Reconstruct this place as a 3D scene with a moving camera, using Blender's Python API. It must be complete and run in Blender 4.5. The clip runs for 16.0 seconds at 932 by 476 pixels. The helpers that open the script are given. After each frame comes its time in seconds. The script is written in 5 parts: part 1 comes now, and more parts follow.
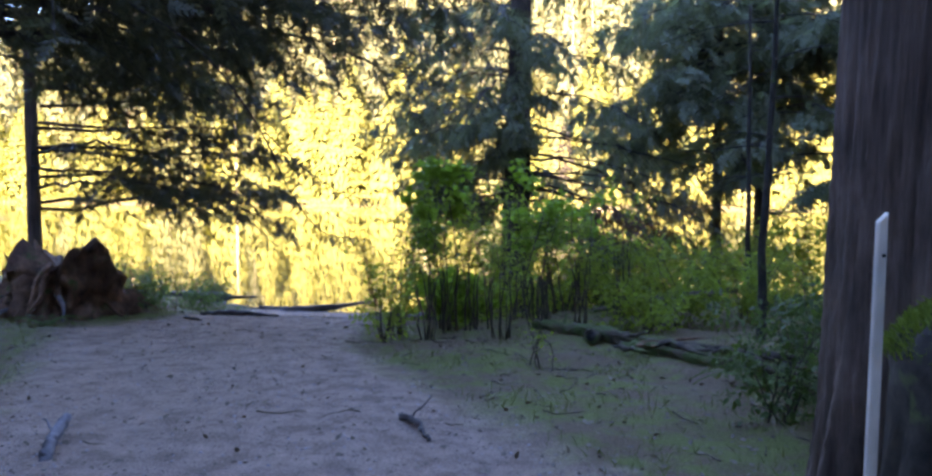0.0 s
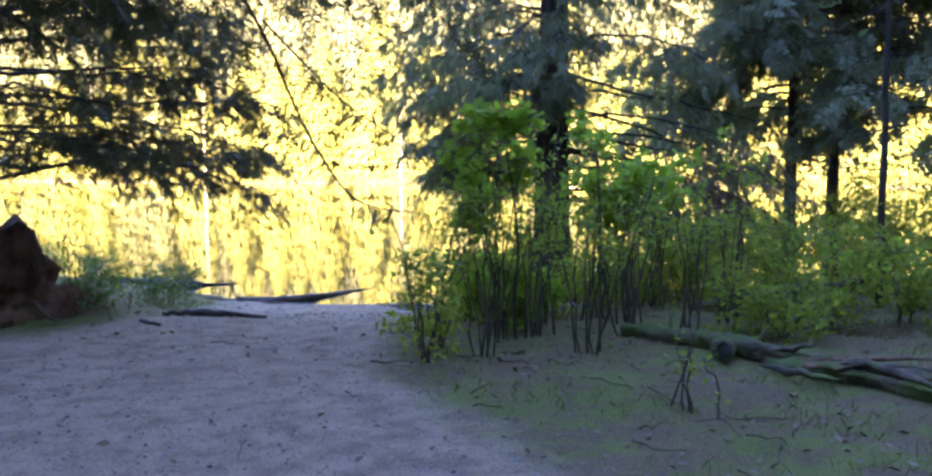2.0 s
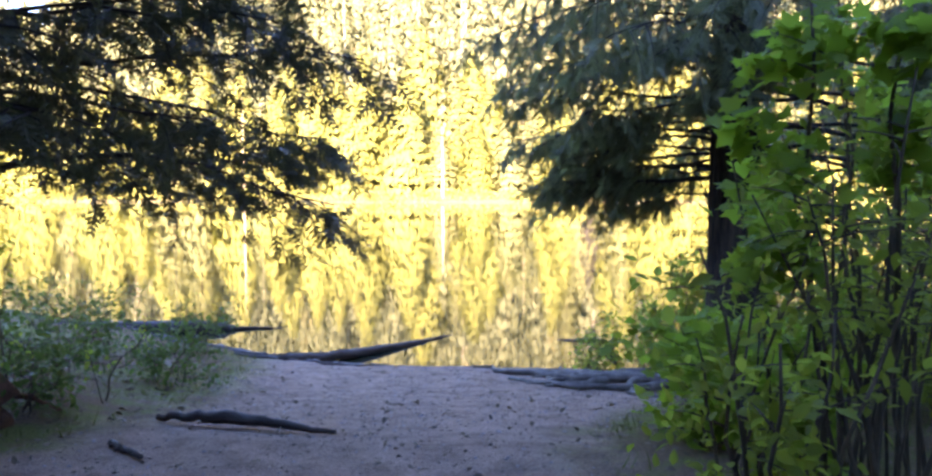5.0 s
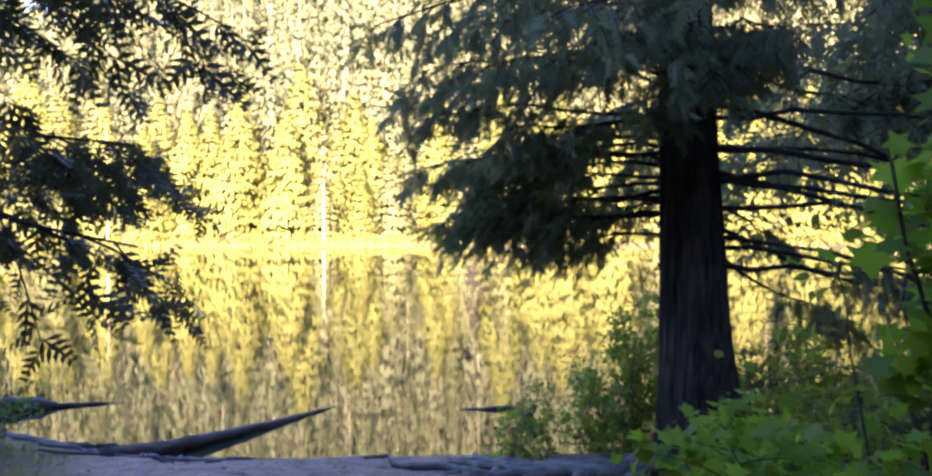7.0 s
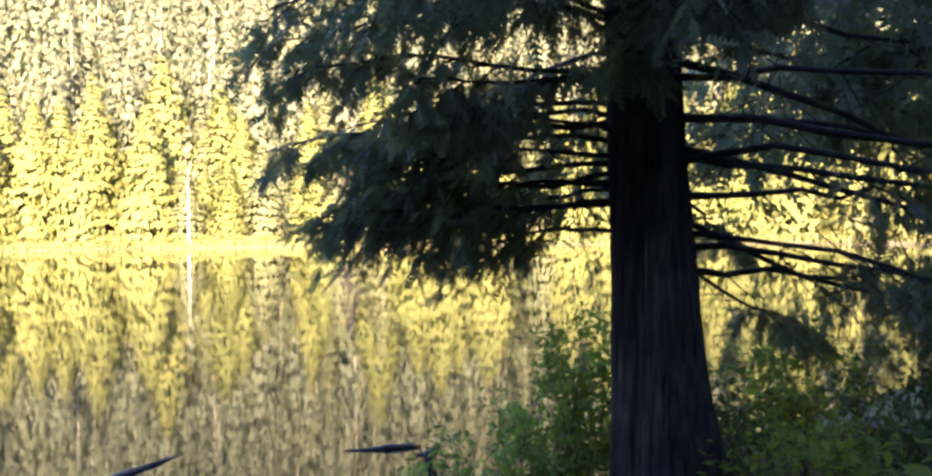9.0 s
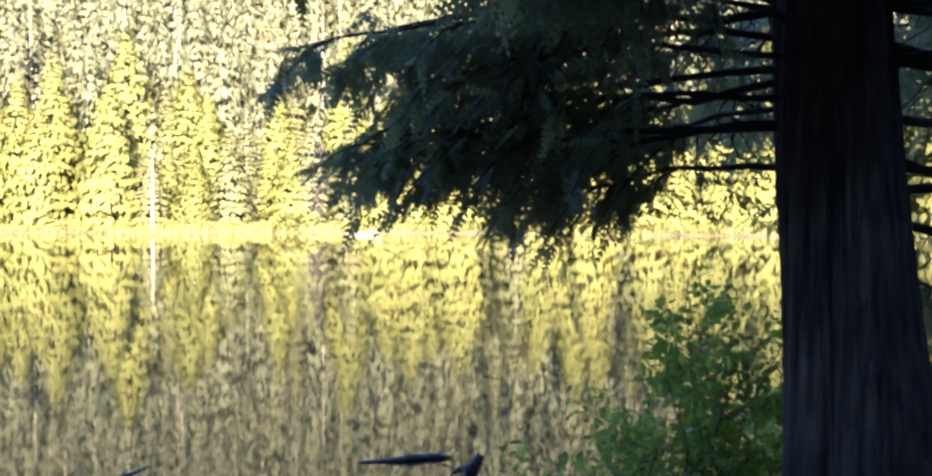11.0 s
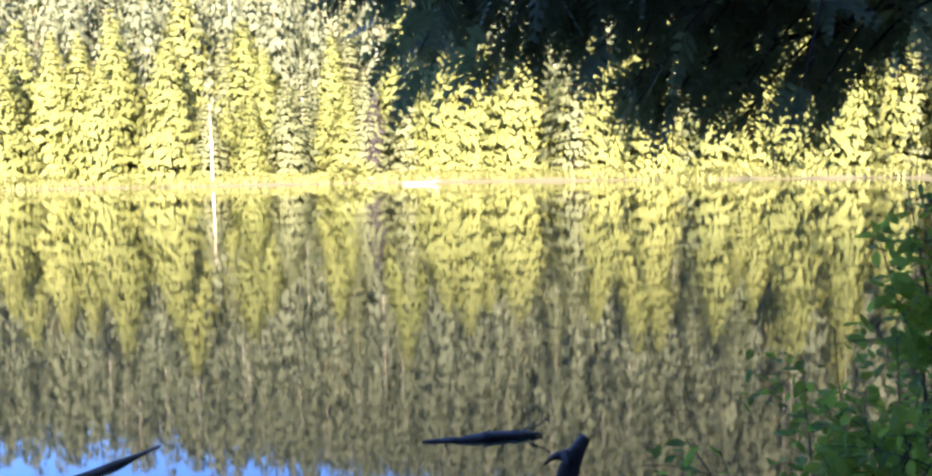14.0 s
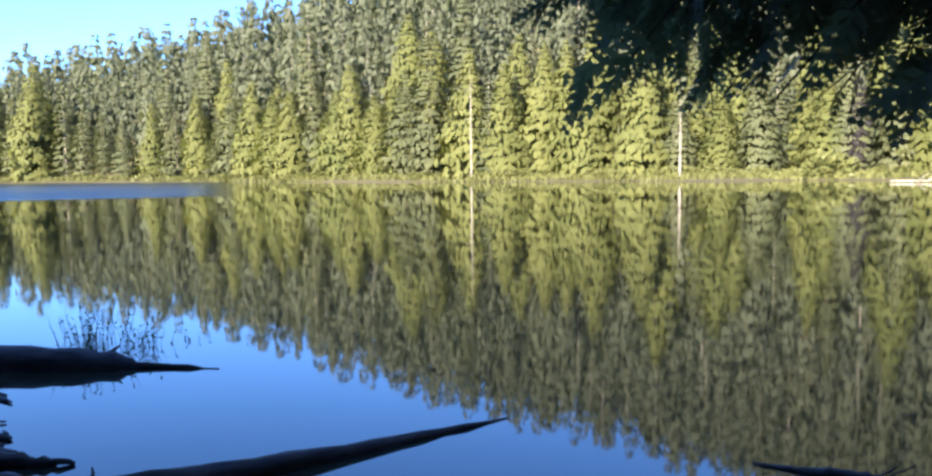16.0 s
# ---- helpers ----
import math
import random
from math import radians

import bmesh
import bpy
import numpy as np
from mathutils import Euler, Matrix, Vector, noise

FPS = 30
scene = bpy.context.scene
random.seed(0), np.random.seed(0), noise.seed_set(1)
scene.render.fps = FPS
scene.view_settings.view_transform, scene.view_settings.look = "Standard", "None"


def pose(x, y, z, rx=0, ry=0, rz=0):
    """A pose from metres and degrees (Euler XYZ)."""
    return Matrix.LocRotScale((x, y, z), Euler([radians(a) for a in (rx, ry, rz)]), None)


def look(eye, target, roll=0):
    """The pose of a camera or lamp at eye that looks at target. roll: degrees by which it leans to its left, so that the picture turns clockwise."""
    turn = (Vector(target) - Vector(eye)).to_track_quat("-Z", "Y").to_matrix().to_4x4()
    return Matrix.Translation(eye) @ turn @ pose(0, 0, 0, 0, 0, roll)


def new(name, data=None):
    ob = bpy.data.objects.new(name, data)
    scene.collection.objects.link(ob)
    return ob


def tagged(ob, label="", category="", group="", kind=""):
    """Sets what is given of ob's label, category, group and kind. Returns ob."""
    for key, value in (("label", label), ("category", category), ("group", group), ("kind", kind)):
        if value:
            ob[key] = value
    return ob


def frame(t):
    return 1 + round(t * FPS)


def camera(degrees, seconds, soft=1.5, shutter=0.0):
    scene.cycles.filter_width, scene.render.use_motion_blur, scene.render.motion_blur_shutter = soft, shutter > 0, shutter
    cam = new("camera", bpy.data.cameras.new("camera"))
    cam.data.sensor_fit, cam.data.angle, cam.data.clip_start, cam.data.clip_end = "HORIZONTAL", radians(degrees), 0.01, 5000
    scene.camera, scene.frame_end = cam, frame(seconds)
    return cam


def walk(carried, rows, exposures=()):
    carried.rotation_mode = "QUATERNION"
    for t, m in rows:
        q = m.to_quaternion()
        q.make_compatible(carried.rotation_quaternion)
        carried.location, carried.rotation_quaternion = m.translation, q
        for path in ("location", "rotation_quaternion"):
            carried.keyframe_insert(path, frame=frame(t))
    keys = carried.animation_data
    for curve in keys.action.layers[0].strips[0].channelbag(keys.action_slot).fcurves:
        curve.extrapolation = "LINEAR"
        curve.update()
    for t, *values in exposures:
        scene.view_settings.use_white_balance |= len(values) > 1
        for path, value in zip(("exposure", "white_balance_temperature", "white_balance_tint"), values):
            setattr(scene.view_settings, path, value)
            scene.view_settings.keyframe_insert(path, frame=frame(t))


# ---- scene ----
cam = camera(60.74, 16.0, soft=2.65)
PATH = [
    (0.0, pose(0.000, -0.000, 2.521, 86.47, -0.13, -0.00)),
    (0.5, pose(-0.188, 0.617, 2.476, 86.05, -0.06, -1.01)),
    (1.0, pose(-0.380, 1.267, 2.408, 85.70, -0.04, -1.57)),
    (1.5, pose(-0.572, 1.922, 2.356, 85.02, -0.02, -1.97)),
    (2.0, pose(-0.776, 2.562, 2.334, 84.85, 0.06, -2.06)),
    (2.5, pose(-0.965, 3.265, 2.309, 84.61, 0.17, -2.43)),
    (3.0, pose(-1.115, 3.946, 2.301, 84.69, 0.33, -2.14)),
    (3.5, pose(-1.345, 4.582, 2.290, 84.43, 0.04, -2.19)),
    (6.0, pose(-1.809, 7.072, 2.167, 88.10, 0.44, 1.83)),
    (6.5, pose(-1.838, 7.545, 2.170, 88.77, 0.28, -3.20)),
    (7.0, pose(-1.800, 8.045, 2.149, 89.36, 0.24, -7.96)),
    (7.5, pose(-1.773, 8.479, 2.137, 89.68, 0.11, -10.73)),
    (8.0, pose(-1.707, 8.886, 2.132, 89.81, 0.38, -14.81)),
    (8.5, pose(-1.679, 9.323, 2.150, 89.59, 0.54, -15.97)),
    (9.0, pose(-1.622, 9.808, 2.121, 89.29, 0.67, -16.90)),
    (9.5, pose(-1.640, 10.273, 2.074, 89.10, 0.11, -17.30)),
    (12.0, pose(-1.783, 12.100, 1.717, 87.32, -0.06, -25.38)),
    (12.5, pose(-1.677, 12.352, 1.670, 86.28, 0.26, -31.73)),
    (13.0, pose(-1.627, 12.603, 1.634, 85.47, 0.53, -32.52)),
    (13.5, pose(-1.533, 12.843, 1.615, 85.09, 1.08, -26.21)),
    (14.0, pose(-1.463, 12.919, 1.606, 85.02, 0.96, -15.15)),
    (14.5, pose(-1.340, 12.876, 1.616, 84.95, 0.59, -11.75)),
    (15.0, pose(-1.110, 12.894, 1.615, 84.93, 0.73, -1.88)),
    (15.5, pose(-0.910, 12.925, 1.622, 84.98, 0.61, 8.20)),
    (16.0, pose(-0.718, 12.914, 1.618, 85.14, 0.66, 17.89)),
]
EXPOSURES = [(0.0, 5.12, 11000, 28), (1.5, 5.38, 10800, 27), (3.5, 5.48, 10700, 28), (6.0, 4.85, 9900, 31), (9.5, 4.45, 8800, 28), (12.0, 4.35, 7700, 20), (13.5, 4.72, 7500, 19), (14.2, 3.92, 7600, 21), (15.5, 3.3, 7500, 19), (16.0, 3.05, 6900, 15)]
walk(cam, PATH, EXPOSURES)

# ---- light ----
SUN_FROM = Vector((-0.12, -0.95, 0.265)).normalized()
world = bpy.data.worlds.new("world")
scene.world = world
world.use_nodes = True
wt = world.node_tree
sky = wt.nodes.new("ShaderNodeTexSky")
sky.sky_type = "NISHITA"
sky.sun_disc = False
sky.sun_elevation = math.asin(SUN_FROM.z)
sky.sun_rotation = math.atan2(SUN_FROM.x, SUN_FROM.y)
sky.air_density, sky.dust_density, sky.ozone_density = 1.0, 0.0, 6.0
sky.altitude = 2000
deep = wt.nodes.new("ShaderNodeMix")
deep.data_type, deep.blend_type = "RGBA", "MULTIPLY"
deep.inputs[0].default_value = 1.0
deep.inputs[7].default_value = (0.80, 0.93, 1.08, 1)
wt.links.new(sky.outputs[0], deep.inputs[6])
wt.links.new(deep.outputs[2], wt.nodes["Background"].inputs[0])
wt.nodes["Background"].inputs[1].default_value = 0.077
sun = new("sun", bpy.data.lights.new("sun", "SUN"))
sun.data.energy, sun.data.angle, sun.data.color = 4.1, radians(0.6), (1.0, 0.94, 0.80)
sun.matrix_world = look(SUN_FROM * 60, (0, 0, 0))


# ---- materials ----
def material(name):
    m = bpy.data.materials.new(name)
    m.use_nodes = True
    return m, m.node_tree, m.node_tree.nodes["Principled BSDF"]


def noise_node(nt, scale, detail=4, rough=0.55, stretch=None, space="Object"):
    tc = nt.nodes.new("ShaderNodeTexCoord")
    src = tc.outputs[space]
    if stretch:
        mp = nt.nodes.new("ShaderNodeMapping")
        mp.inputs["Scale"].default_value = stretch
        nt.links.new(src, mp.inputs["Vector"])
        src = mp.outputs[0]
    n = nt.nodes.new("ShaderNodeTexNoise")
    n.inputs["Scale"].default_value = scale
    n.inputs["Detail"].default_value = detail
    n.inputs["Roughness"].default_value = rough
    nt.links.new(src, n.inputs["Vector"])
    return n


def ramp(nt, src, stops):
    r = nt.nodes.new("ShaderNodeValToRGB")
    while len(r.color_ramp.elements) < len(stops):
        r.color_ramp.elements.new(0.5)
    for e, (at, col) in zip(r.color_ramp.elements, stops):
        e.position, e.color = at, (*col, 1)
    nt.links.new(src, r.inputs[0])
    return r


def mix_color(nt, fac, a, b, kind="MIX"):
    m = nt.nodes.new("ShaderNodeMix")
    m.data_type, m.blend_type = "RGBA", kind
    for sock, v in ((m.inputs[0], fac), (m.inputs[6], a), (m.inputs[7], b)):
        if hasattr(v, "links"):
            nt.links.new(v, sock)
        else:
            sock.default_value = v if isinstance(v, float) else (*v, 1)
    return m.outputs[2]


def bump(nt, bsdf, src, strength, distance):
    b = nt.nodes.new("ShaderNodeBump")
    b.inputs["Strength"].default_value, b.inputs["Distance"].default_value = strength, distance
    nt.links.new(src, b.inputs["Height"])
    nt.links.new(b.outputs[0], bsdf.inputs["Normal"])


def leaf_material(name, dark, light, translucent=0.35, island=0.55, rough=0.55, scale=1.5, whole=0.0):
    """Foliage: colour varies leaf by leaf and in soft patches; part of the light passes through."""
    m, nt, p = material(name)
    g = nt.nodes.new("ShaderNodeNewGeometry")
    oi = nt.nodes.new("ShaderNodeObjectInfo")
    n = noise_node(nt, scale, 2)
    add = nt.nodes.new("ShaderNodeMath")
    add.operation = "MULTIPLY_ADD"
    nt.links.new(g.outputs["Random Per Island"], add.inputs[0])
    add.inputs[1].default_value = island
    sub = nt.nodes.new("ShaderNodeMath")
    sub.operation = "MULTIPLY_ADD"
    nt.links.new(n.outputs[0], sub.inputs[0])
    sub.inputs[1].default_value, sub.inputs[2].default_value = 1.4, -0.45
    tree = nt.nodes.new("ShaderNodeMath")
    tree.operation = "MULTIPLY_ADD"
    nt.links.new(oi.outputs["Random"], tree.inputs[0])
    tree.inputs[1].default_value = whole
    nt.links.new(sub.outputs[0], tree.inputs[2])
    nt.links.new(tree.outputs[0], add.inputs[2])
    c = ramp(nt, add.outputs[0], [(0.1, dark), (0.9, light)]).outputs[0]
    nt.links.new(c, p.inputs["Base Color"])
    p.inputs["Roughness"].default_value = rough
    p.inputs["Specular IOR Level"].default_value = 0.2
    tr = nt.nodes.new("ShaderNodeBsdfTranslucent")
    bright = mix_color(nt, 0.5, c, (light[0] * 1.5, light[1] * 1.6, light[2] * 0.7))
    nt.links.new(bright, tr.inputs[0])
    mx = nt.nodes.new("ShaderNodeMixShader")
    mx.inputs[0].default_value = translucent
    nt.links.new(p.outputs[0], mx.inputs[1])
    nt.links.new(tr.outputs[0], mx.inputs[2])
    nt.links.new(mx.outputs[0], nt.nodes["Material Output"].inputs[0])
    return m


def wood_material(name, dark, light, stretch=(14, 14, 1.2), relief=0.02, rough=0.85, moss=0.0):
    m, nt, p = material(name)
    n1 = noise_node(nt, 1.6, 6, 0.65, stretch)
    n2 = noise_node(nt, 2.3, 3)
    c = ramp(nt, n1.outputs[0], [(0.32, dark), (0.52, tuple((a + b) / 2 for a, b in zip(dark, light))), (0.7, light)]).outputs[0]
    blotch = ramp(nt, n2.outputs[0], [(0.35, (0.55, 0.55, 0.55)), (0.65, (1.15, 1.1, 1.1))]).outputs[0]
    c = mix_color(nt, 1.0, c, blotch, "MULTIPLY")
    if moss:
        n3 = noise_node(nt, 4.5, 4)
        k = ramp(nt, n3.outputs[0], [(0.62 - moss * 0.35, (0, 0, 0)), (0.72 - moss * 0.3, (1, 1, 1))]).outputs[0]
        c = mix_color(nt, k, c, (0.07, 0.10, 0.03))
    nt.links.new(c, p.inputs["Base Color"])
    p.inputs["Roughness"].default_value = rough
    p.inputs["Specular IOR Level"].default_value = 0.25
    bump(nt, p, n1.outputs[0], 0.9, relief)
    return m


def plain_material(name, dark, light, scale=12, rough=0.8, relief=0.004):
    m, nt, p = material(name)
    n = noise_node(nt, scale, 5)
    oi = nt.nodes.new("ShaderNodeNewGeometry")
    k = nt.nodes.new("ShaderNodeMath")
    k.operation = "MULTIPLY_ADD"
    nt.links.new(oi.outputs["Random Per Island"], k.inputs[0])
    k.inputs[1].default_value = 0.5
    nt.links.new(n.outputs[0], k.inputs[2])
    c = ramp(nt, k.outputs[0], [(0.35, dark), (0.95, light)]).outputs[0]
    nt.links.new(c, p.inputs["Base Color"])
    p.inputs["Roughness"].default_value = rough
    bump(nt, p, n.outputs[0], 0.5, relief)
    return m


M_CEDAR = leaf_material("cedar_foliage", (0.07, 0.088, 0.062), (0.19, 0.21, 0.135), 0.45, scale=1.1)
M_HEMLOCK = leaf_material("hemlock_foliage", (0.032, 0.035, 0.025), (0.10, 0.10, 0.06), 0.3, scale=1.2)
M_BROWN = leaf_material("withered_foliage", (0.05, 0.025, 0.018), (0.12, 0.06, 0.035), 0.3)
M_LEAF = leaf_material("shrub_leaf", (0.10, 0.15, 0.035), (0.27, 0.35, 0.07), 0.6, scale=2.0)
M_MAPLE = leaf_material("maple_leaf", (0.10, 0.19, 0.03), (0.22, 0.38, 0.06), 0.55, scale=1.5)
M_BANK = leaf_material("bank_bush_leaf", (0.12, 0.19, 0.055), (0.29, 0.40, 0.10), 0.6, scale=2.0)
# bush green lowered so that the leaf colour itself holds deep shade
M_SHADED_BUSH = leaf_material("shaded_bush_leaf", (0.03, 0.06, 0.02), (0.085, 0.135, 0.038), 0.4, scale=2.0)
M_FERN = leaf_material("fern_leaf", (0.04, 0.09, 0.03), (0.11, 0.18, 0.05), 0.4, scale=1.5)
M_MOSS = leaf_material("moss", (0.07, 0.12, 0.02), (0.20, 0.28, 0.05), 0.3, scale=6)
M_GRASS = leaf_material("grass_blade", (0.07, 0.085, 0.03), (0.17, 0.18, 0.07), 0.35, scale=0.8)
M_FAR_A = leaf_material("far_cedar_foliage", (0.080, 0.092, 0.032), (0.135, 0.142, 0.050), 0.4, 0.1, scale=0.25, whole=0.4)
M_FAR_B = leaf_material("far_fir_foliage", (0.055, 0.066, 0.036), (0.105, 0.112, 0.056), 0.35, 0.1, scale=0.25, whole=0.4)
M_FAR_C = leaf_material("hill_foliage", (0.075, 0.086, 0.056), (0.125, 0.135, 0.086), 0.4, 0.08, scale=0.12)
# near-black colour that paints the shade of a gap between far trees
M_GAP_SHADE = leaf_material("gap_shade", (0.007, 0.006, 0.007), (0.018, 0.016, 0.016), 0.1, scale=0.8)
M_FAR_BUSH = leaf_material("far_bush_leaf", (0.075, 0.085, 0.028), (0.14, 0.145, 0.055), 0.3, 0.3, scale=0.5, whole=0.3)
M_BARK = wood_material("cedar_bark", (0.013, 0.009, 0.0075), (0.14, 0.094, 0.068), (13, 13, 0.7), relief=0.10)
M_BARK_RED = wood_material("red_bark", (0.075, 0.042, 0.032), (0.22, 0.145, 0.115), relief=0.03)
M_LIMB = wood_material("limb_bark", (0.02, 0.016, 0.013), (0.065, 0.052, 0.042), (7, 7, 7), 0.006, moss=0.12)
M_STEM = wood_material("shrub_stem", (0.05, 0.038, 0.026), (0.17, 0.125, 0.085), (10, 10, 3), 0.004)
M_ROT = wood_material("rotten_wood", (0.10, 0.042, 0.028), (0.38, 0.18, 0.11), (5, 5, 3), 0.05, moss=0.08)
M_LOG = wood_material("wet_log", (0.022, 0.017, 0.02), (0.085, 0.065, 0.062), (3, 3, 14), 0.012, rough=0.6)
M_MOSSLOG = wood_material("mossy_log", (0.06, 0.045, 0.032), (0.22, 0.16, 0.11), (5, 5, 5), 0.06, moss=0.5)
M_SPLINT = wood_material("split_grey_wood", (0.03, 0.023, 0.018), (0.17, 0.13, 0.10), (4, 4, 4), 0.012, moss=0.2)
M_DRIFT = wood_material("grey_driftwood", (0.10, 0.09, 0.095), (0.30, 0.28, 0.29), (5, 5, 5), 0.008)
M_ROOT = wood_material("root_wood", (0.10, 0.085, 0.075), (0.30, 0.26, 0.235), (6, 6, 6), 0.01)
M_SNAG = wood_material("snag_wood", (0.15, 0.135, 0.115), (0.31, 0.29, 0.25), (1, 1, 0.3), 0.02)
M_STAKE = wood_material("stake_paint", (0.60, 0.50, 0.40), (0.84, 0.73, 0.60), (9, 9, 2), 0.002)
# near-black for flat discs that paint the shade inside holes
M_HOLE_SHADE = wood_material("hole_shade", (0.015, 0.014, 0.013), (0.03, 0.028, 0.025))
M_STONE = plain_material("path_stone", (0.15, 0.135, 0.15), (0.36, 0.33, 0.35))
M_CRUMB = plain_material("bark_crumb", (0.035, 0.025, 0.022), (0.16, 0.11, 0.085))
M_LITTER = plain_material("leaf_litter", (0.06, 0.042, 0.032), (0.22, 0.15, 0.10))


def ground_material():
    m, nt, p = material("forest_ground")
    at = nt.nodes.new("ShaderNodeAttribute")
    at.attribute_name = "path"
    shore = nt.nodes.new("ShaderNodeAttribute")
    shore.attribute_name = "bank"
    edge = noise_node(nt, 2.6, 5)
    k = nt.nodes.new("ShaderNodeMath")
    k.operation = "MULTIPLY_ADD"
    nt.links.new(edge.outputs[0], k.inputs[0])
    k.inputs[1].default_value = 0.9
    off = nt.nodes.new("ShaderNodeMath")
    off.operation = "ADD"
    nt.links.new(at.outputs["Fac"], off.inputs[0])
    off.inputs[1].default_value = -0.45
    nt.links.new(off.outputs[0], k.inputs[2])
    mask = ramp(nt, k.outputs[0], [(0.25, (0, 0, 0)), (0.75, (1, 1, 1))]).outputs[0]
    fine = noise_node(nt, 70, 6, 0.75)
    mid = noise_node(nt, 5, 5, 0.6)
    big = noise_node(nt, 0.9, 3)
    grit = ramp(nt, fine.outputs[0], [(0.30, (0.16, 0.102, 0.080)), (0.5, (0.42, 0.272, 0.215)), (0.72, (0.64, 0.425, 0.345))]).outputs[0]
    tone = ramp(nt, mid.outputs[0], [(0.36, (0.62, 0.60, 0.60)), (0.5, (0.88, 0.86, 0.86)), (0.65, (1.06, 1.04, 1.03))]).outputs[0]
    gravel = mix_color(nt, 1.0, grit, tone, "MULTIPLY")
    duff = ramp(nt, fine.outputs[0], [(0.32, (0.06, 0.036, 0.022)), (0.68, (0.30, 0.19, 0.115))]).outputs[0]
    moss = ramp(nt, fine.outputs[0], [(0.3, (0.065, 0.075, 0.02)), (0.7, (0.23, 0.245, 0.075))]).outputs[0]
    patch = mix_color(nt, 0.55, big.outputs[0], mid.outputs[0])
    km = ramp(nt, patch, [(0.44, (0, 0, 0)), (0.57, (1, 1, 1))]).outputs[0]
    forest = mix_color(nt, km, duff, moss)
    c = mix_color(nt, mask, forest, gravel)
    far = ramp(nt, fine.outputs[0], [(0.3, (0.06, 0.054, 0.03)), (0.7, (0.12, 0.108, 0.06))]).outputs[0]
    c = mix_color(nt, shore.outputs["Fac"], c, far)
    nt.links.new(c, p.inputs["Base Color"])
    p.inputs["Roughness"].default_value = 0.92
    p.inputs["Specular IOR Level"].default_value = 0.2
    mixh = mix_color(nt, 0.10, fine.outputs[0], mid.outputs[0])
    bump(nt, p, mixh, 0.9, 0.028)
    return m


def water_material():
    """Still water; a breeze ruffles the far reach on the west side, which then mirrors the open sky."""
    m, nt, p = material("lake_water")
    p.inputs["Base Color"].default_value = (0.018, 0.022, 0.014, 1)
    p.inputs["IOR"].default_value = 1.6
    n1 = noise_node(nt, 0.5, 3, 0.5, (1.0, 0.55, 1))
    n2 = noise_node(nt, 6.0, 2, 0.5, (1.0, 0.5, 1))
    h = mix_color(nt, 0.05, n1.outputs[0], n2.outputs[0])
    bump(nt, p, h, 0.055, 0.05)
    tc = nt.nodes.new("ShaderNodeTexCoord")
    sep = nt.nodes.new("ShaderNodeSeparateXYZ")
    nt.links.new(tc.outputs["Object"], sep.inputs[0])

    def along(cx, cy, c):
        one, two = nt.nodes.new("ShaderNodeMath"), nt.nodes.new("ShaderNodeMath")
        one.operation = two.operation = "MULTIPLY_ADD"
        nt.links.new(sep.outputs[0], one.inputs[0])
        one.inputs[1].default_value, one.inputs[2].default_value = cx, c
        nt.links.new(sep.outputs[1], two.inputs[0])
        two.inputs[1].default_value = cy
        nt.links.new(one.outputs[0], two.inputs[2])
        return two.outputs[0]

    def smooth_range(src, lo, hi):
        r = nt.nodes.new("ShaderNodeMapRange")
        r.interpolation_type = "SMOOTHSTEP"
        nt.links.new(src, r.inputs[0])
        r.inputs[1].default_value, r.inputs[2].default_value = lo, hi
        return r.outputs[0]

    out = along(-0.616, 0.788, -10.9)
    side = along(0.788 + 0.06 * 0.616, 0.616 - 0.06 * 0.788, -6.6)
    breeze = nt.nodes.new("ShaderNodeMath")
    breeze.operation = "MULTIPLY"
    nt.links.new(smooth_range(out, 54, 62), breeze.inputs[0])
    nt.links.new(smooth_range(side, 3, -5), breeze.inputs[1])
    rough = nt.nodes.new("ShaderNodeMath")
    rough.operation = "MULTIPLY_ADD"
    nt.links.new(breeze.outputs[0], rough.inputs[0])
    rough.inputs[1].default_value, rough.inputs[2].default_value = 0.30, 0.035
    nt.links.new(rough.outputs[0], p.inputs["Roughness"])
    return m


# ---- geometry helpers ----
def tri_mesh(name, V, F, smooth=False):
    V, F = np.asarray(V, np.float32), np.asarray(F, np.int32)
    me = bpy.data.meshes.new(name)
    me.vertices.add(len(V))
    me.vertices.foreach_set("co", V.ravel())
    me.loops.add(F.size)
    me.loops.foreach_set("vertex_index", F.ravel())
    me.polygons.add(len(F))
    me.polygons.foreach_set("loop_start", np.arange(0, F.size, 3, dtype=np.int32))
    if smooth:
        me.polygons.foreach_set("use_smooth", np.ones(len(F), bool))
    me.update(calc_edges=True)
    me.validate()
    return me


def crown_mesh(name, V, F, N):
    """A far crown whose blades are shaded softly, as the rounded mass of needles that they stand for."""
    V, F, N = np.asarray(V, float), np.asarray(F).copy(), np.asarray(N, float)
    fn = np.cross(V[F[:, 1]] - V[F[:, 0]], V[F[:, 2]] - V[F[:, 0]])
    back = (fn * N[F[:, 0]]).sum(1) < 0
    F[back] = F[back][:, ::-1]
    fn[back] *= -1
    fn /= np.linalg.norm(fn, axis=1)[:, None] + 1e-9
    blade = np.zeros_like(V)
    for k in range(3):
        blade[F[:, k]] = fn
    N = N * 0.85 + blade * 0.15
    N /= np.linalg.norm(N, axis=1)[:, None] + 1e-9
    me = tri_mesh(name, V, F, True)
    me.normals_split_custom_set_from_vertices(N)
    return me


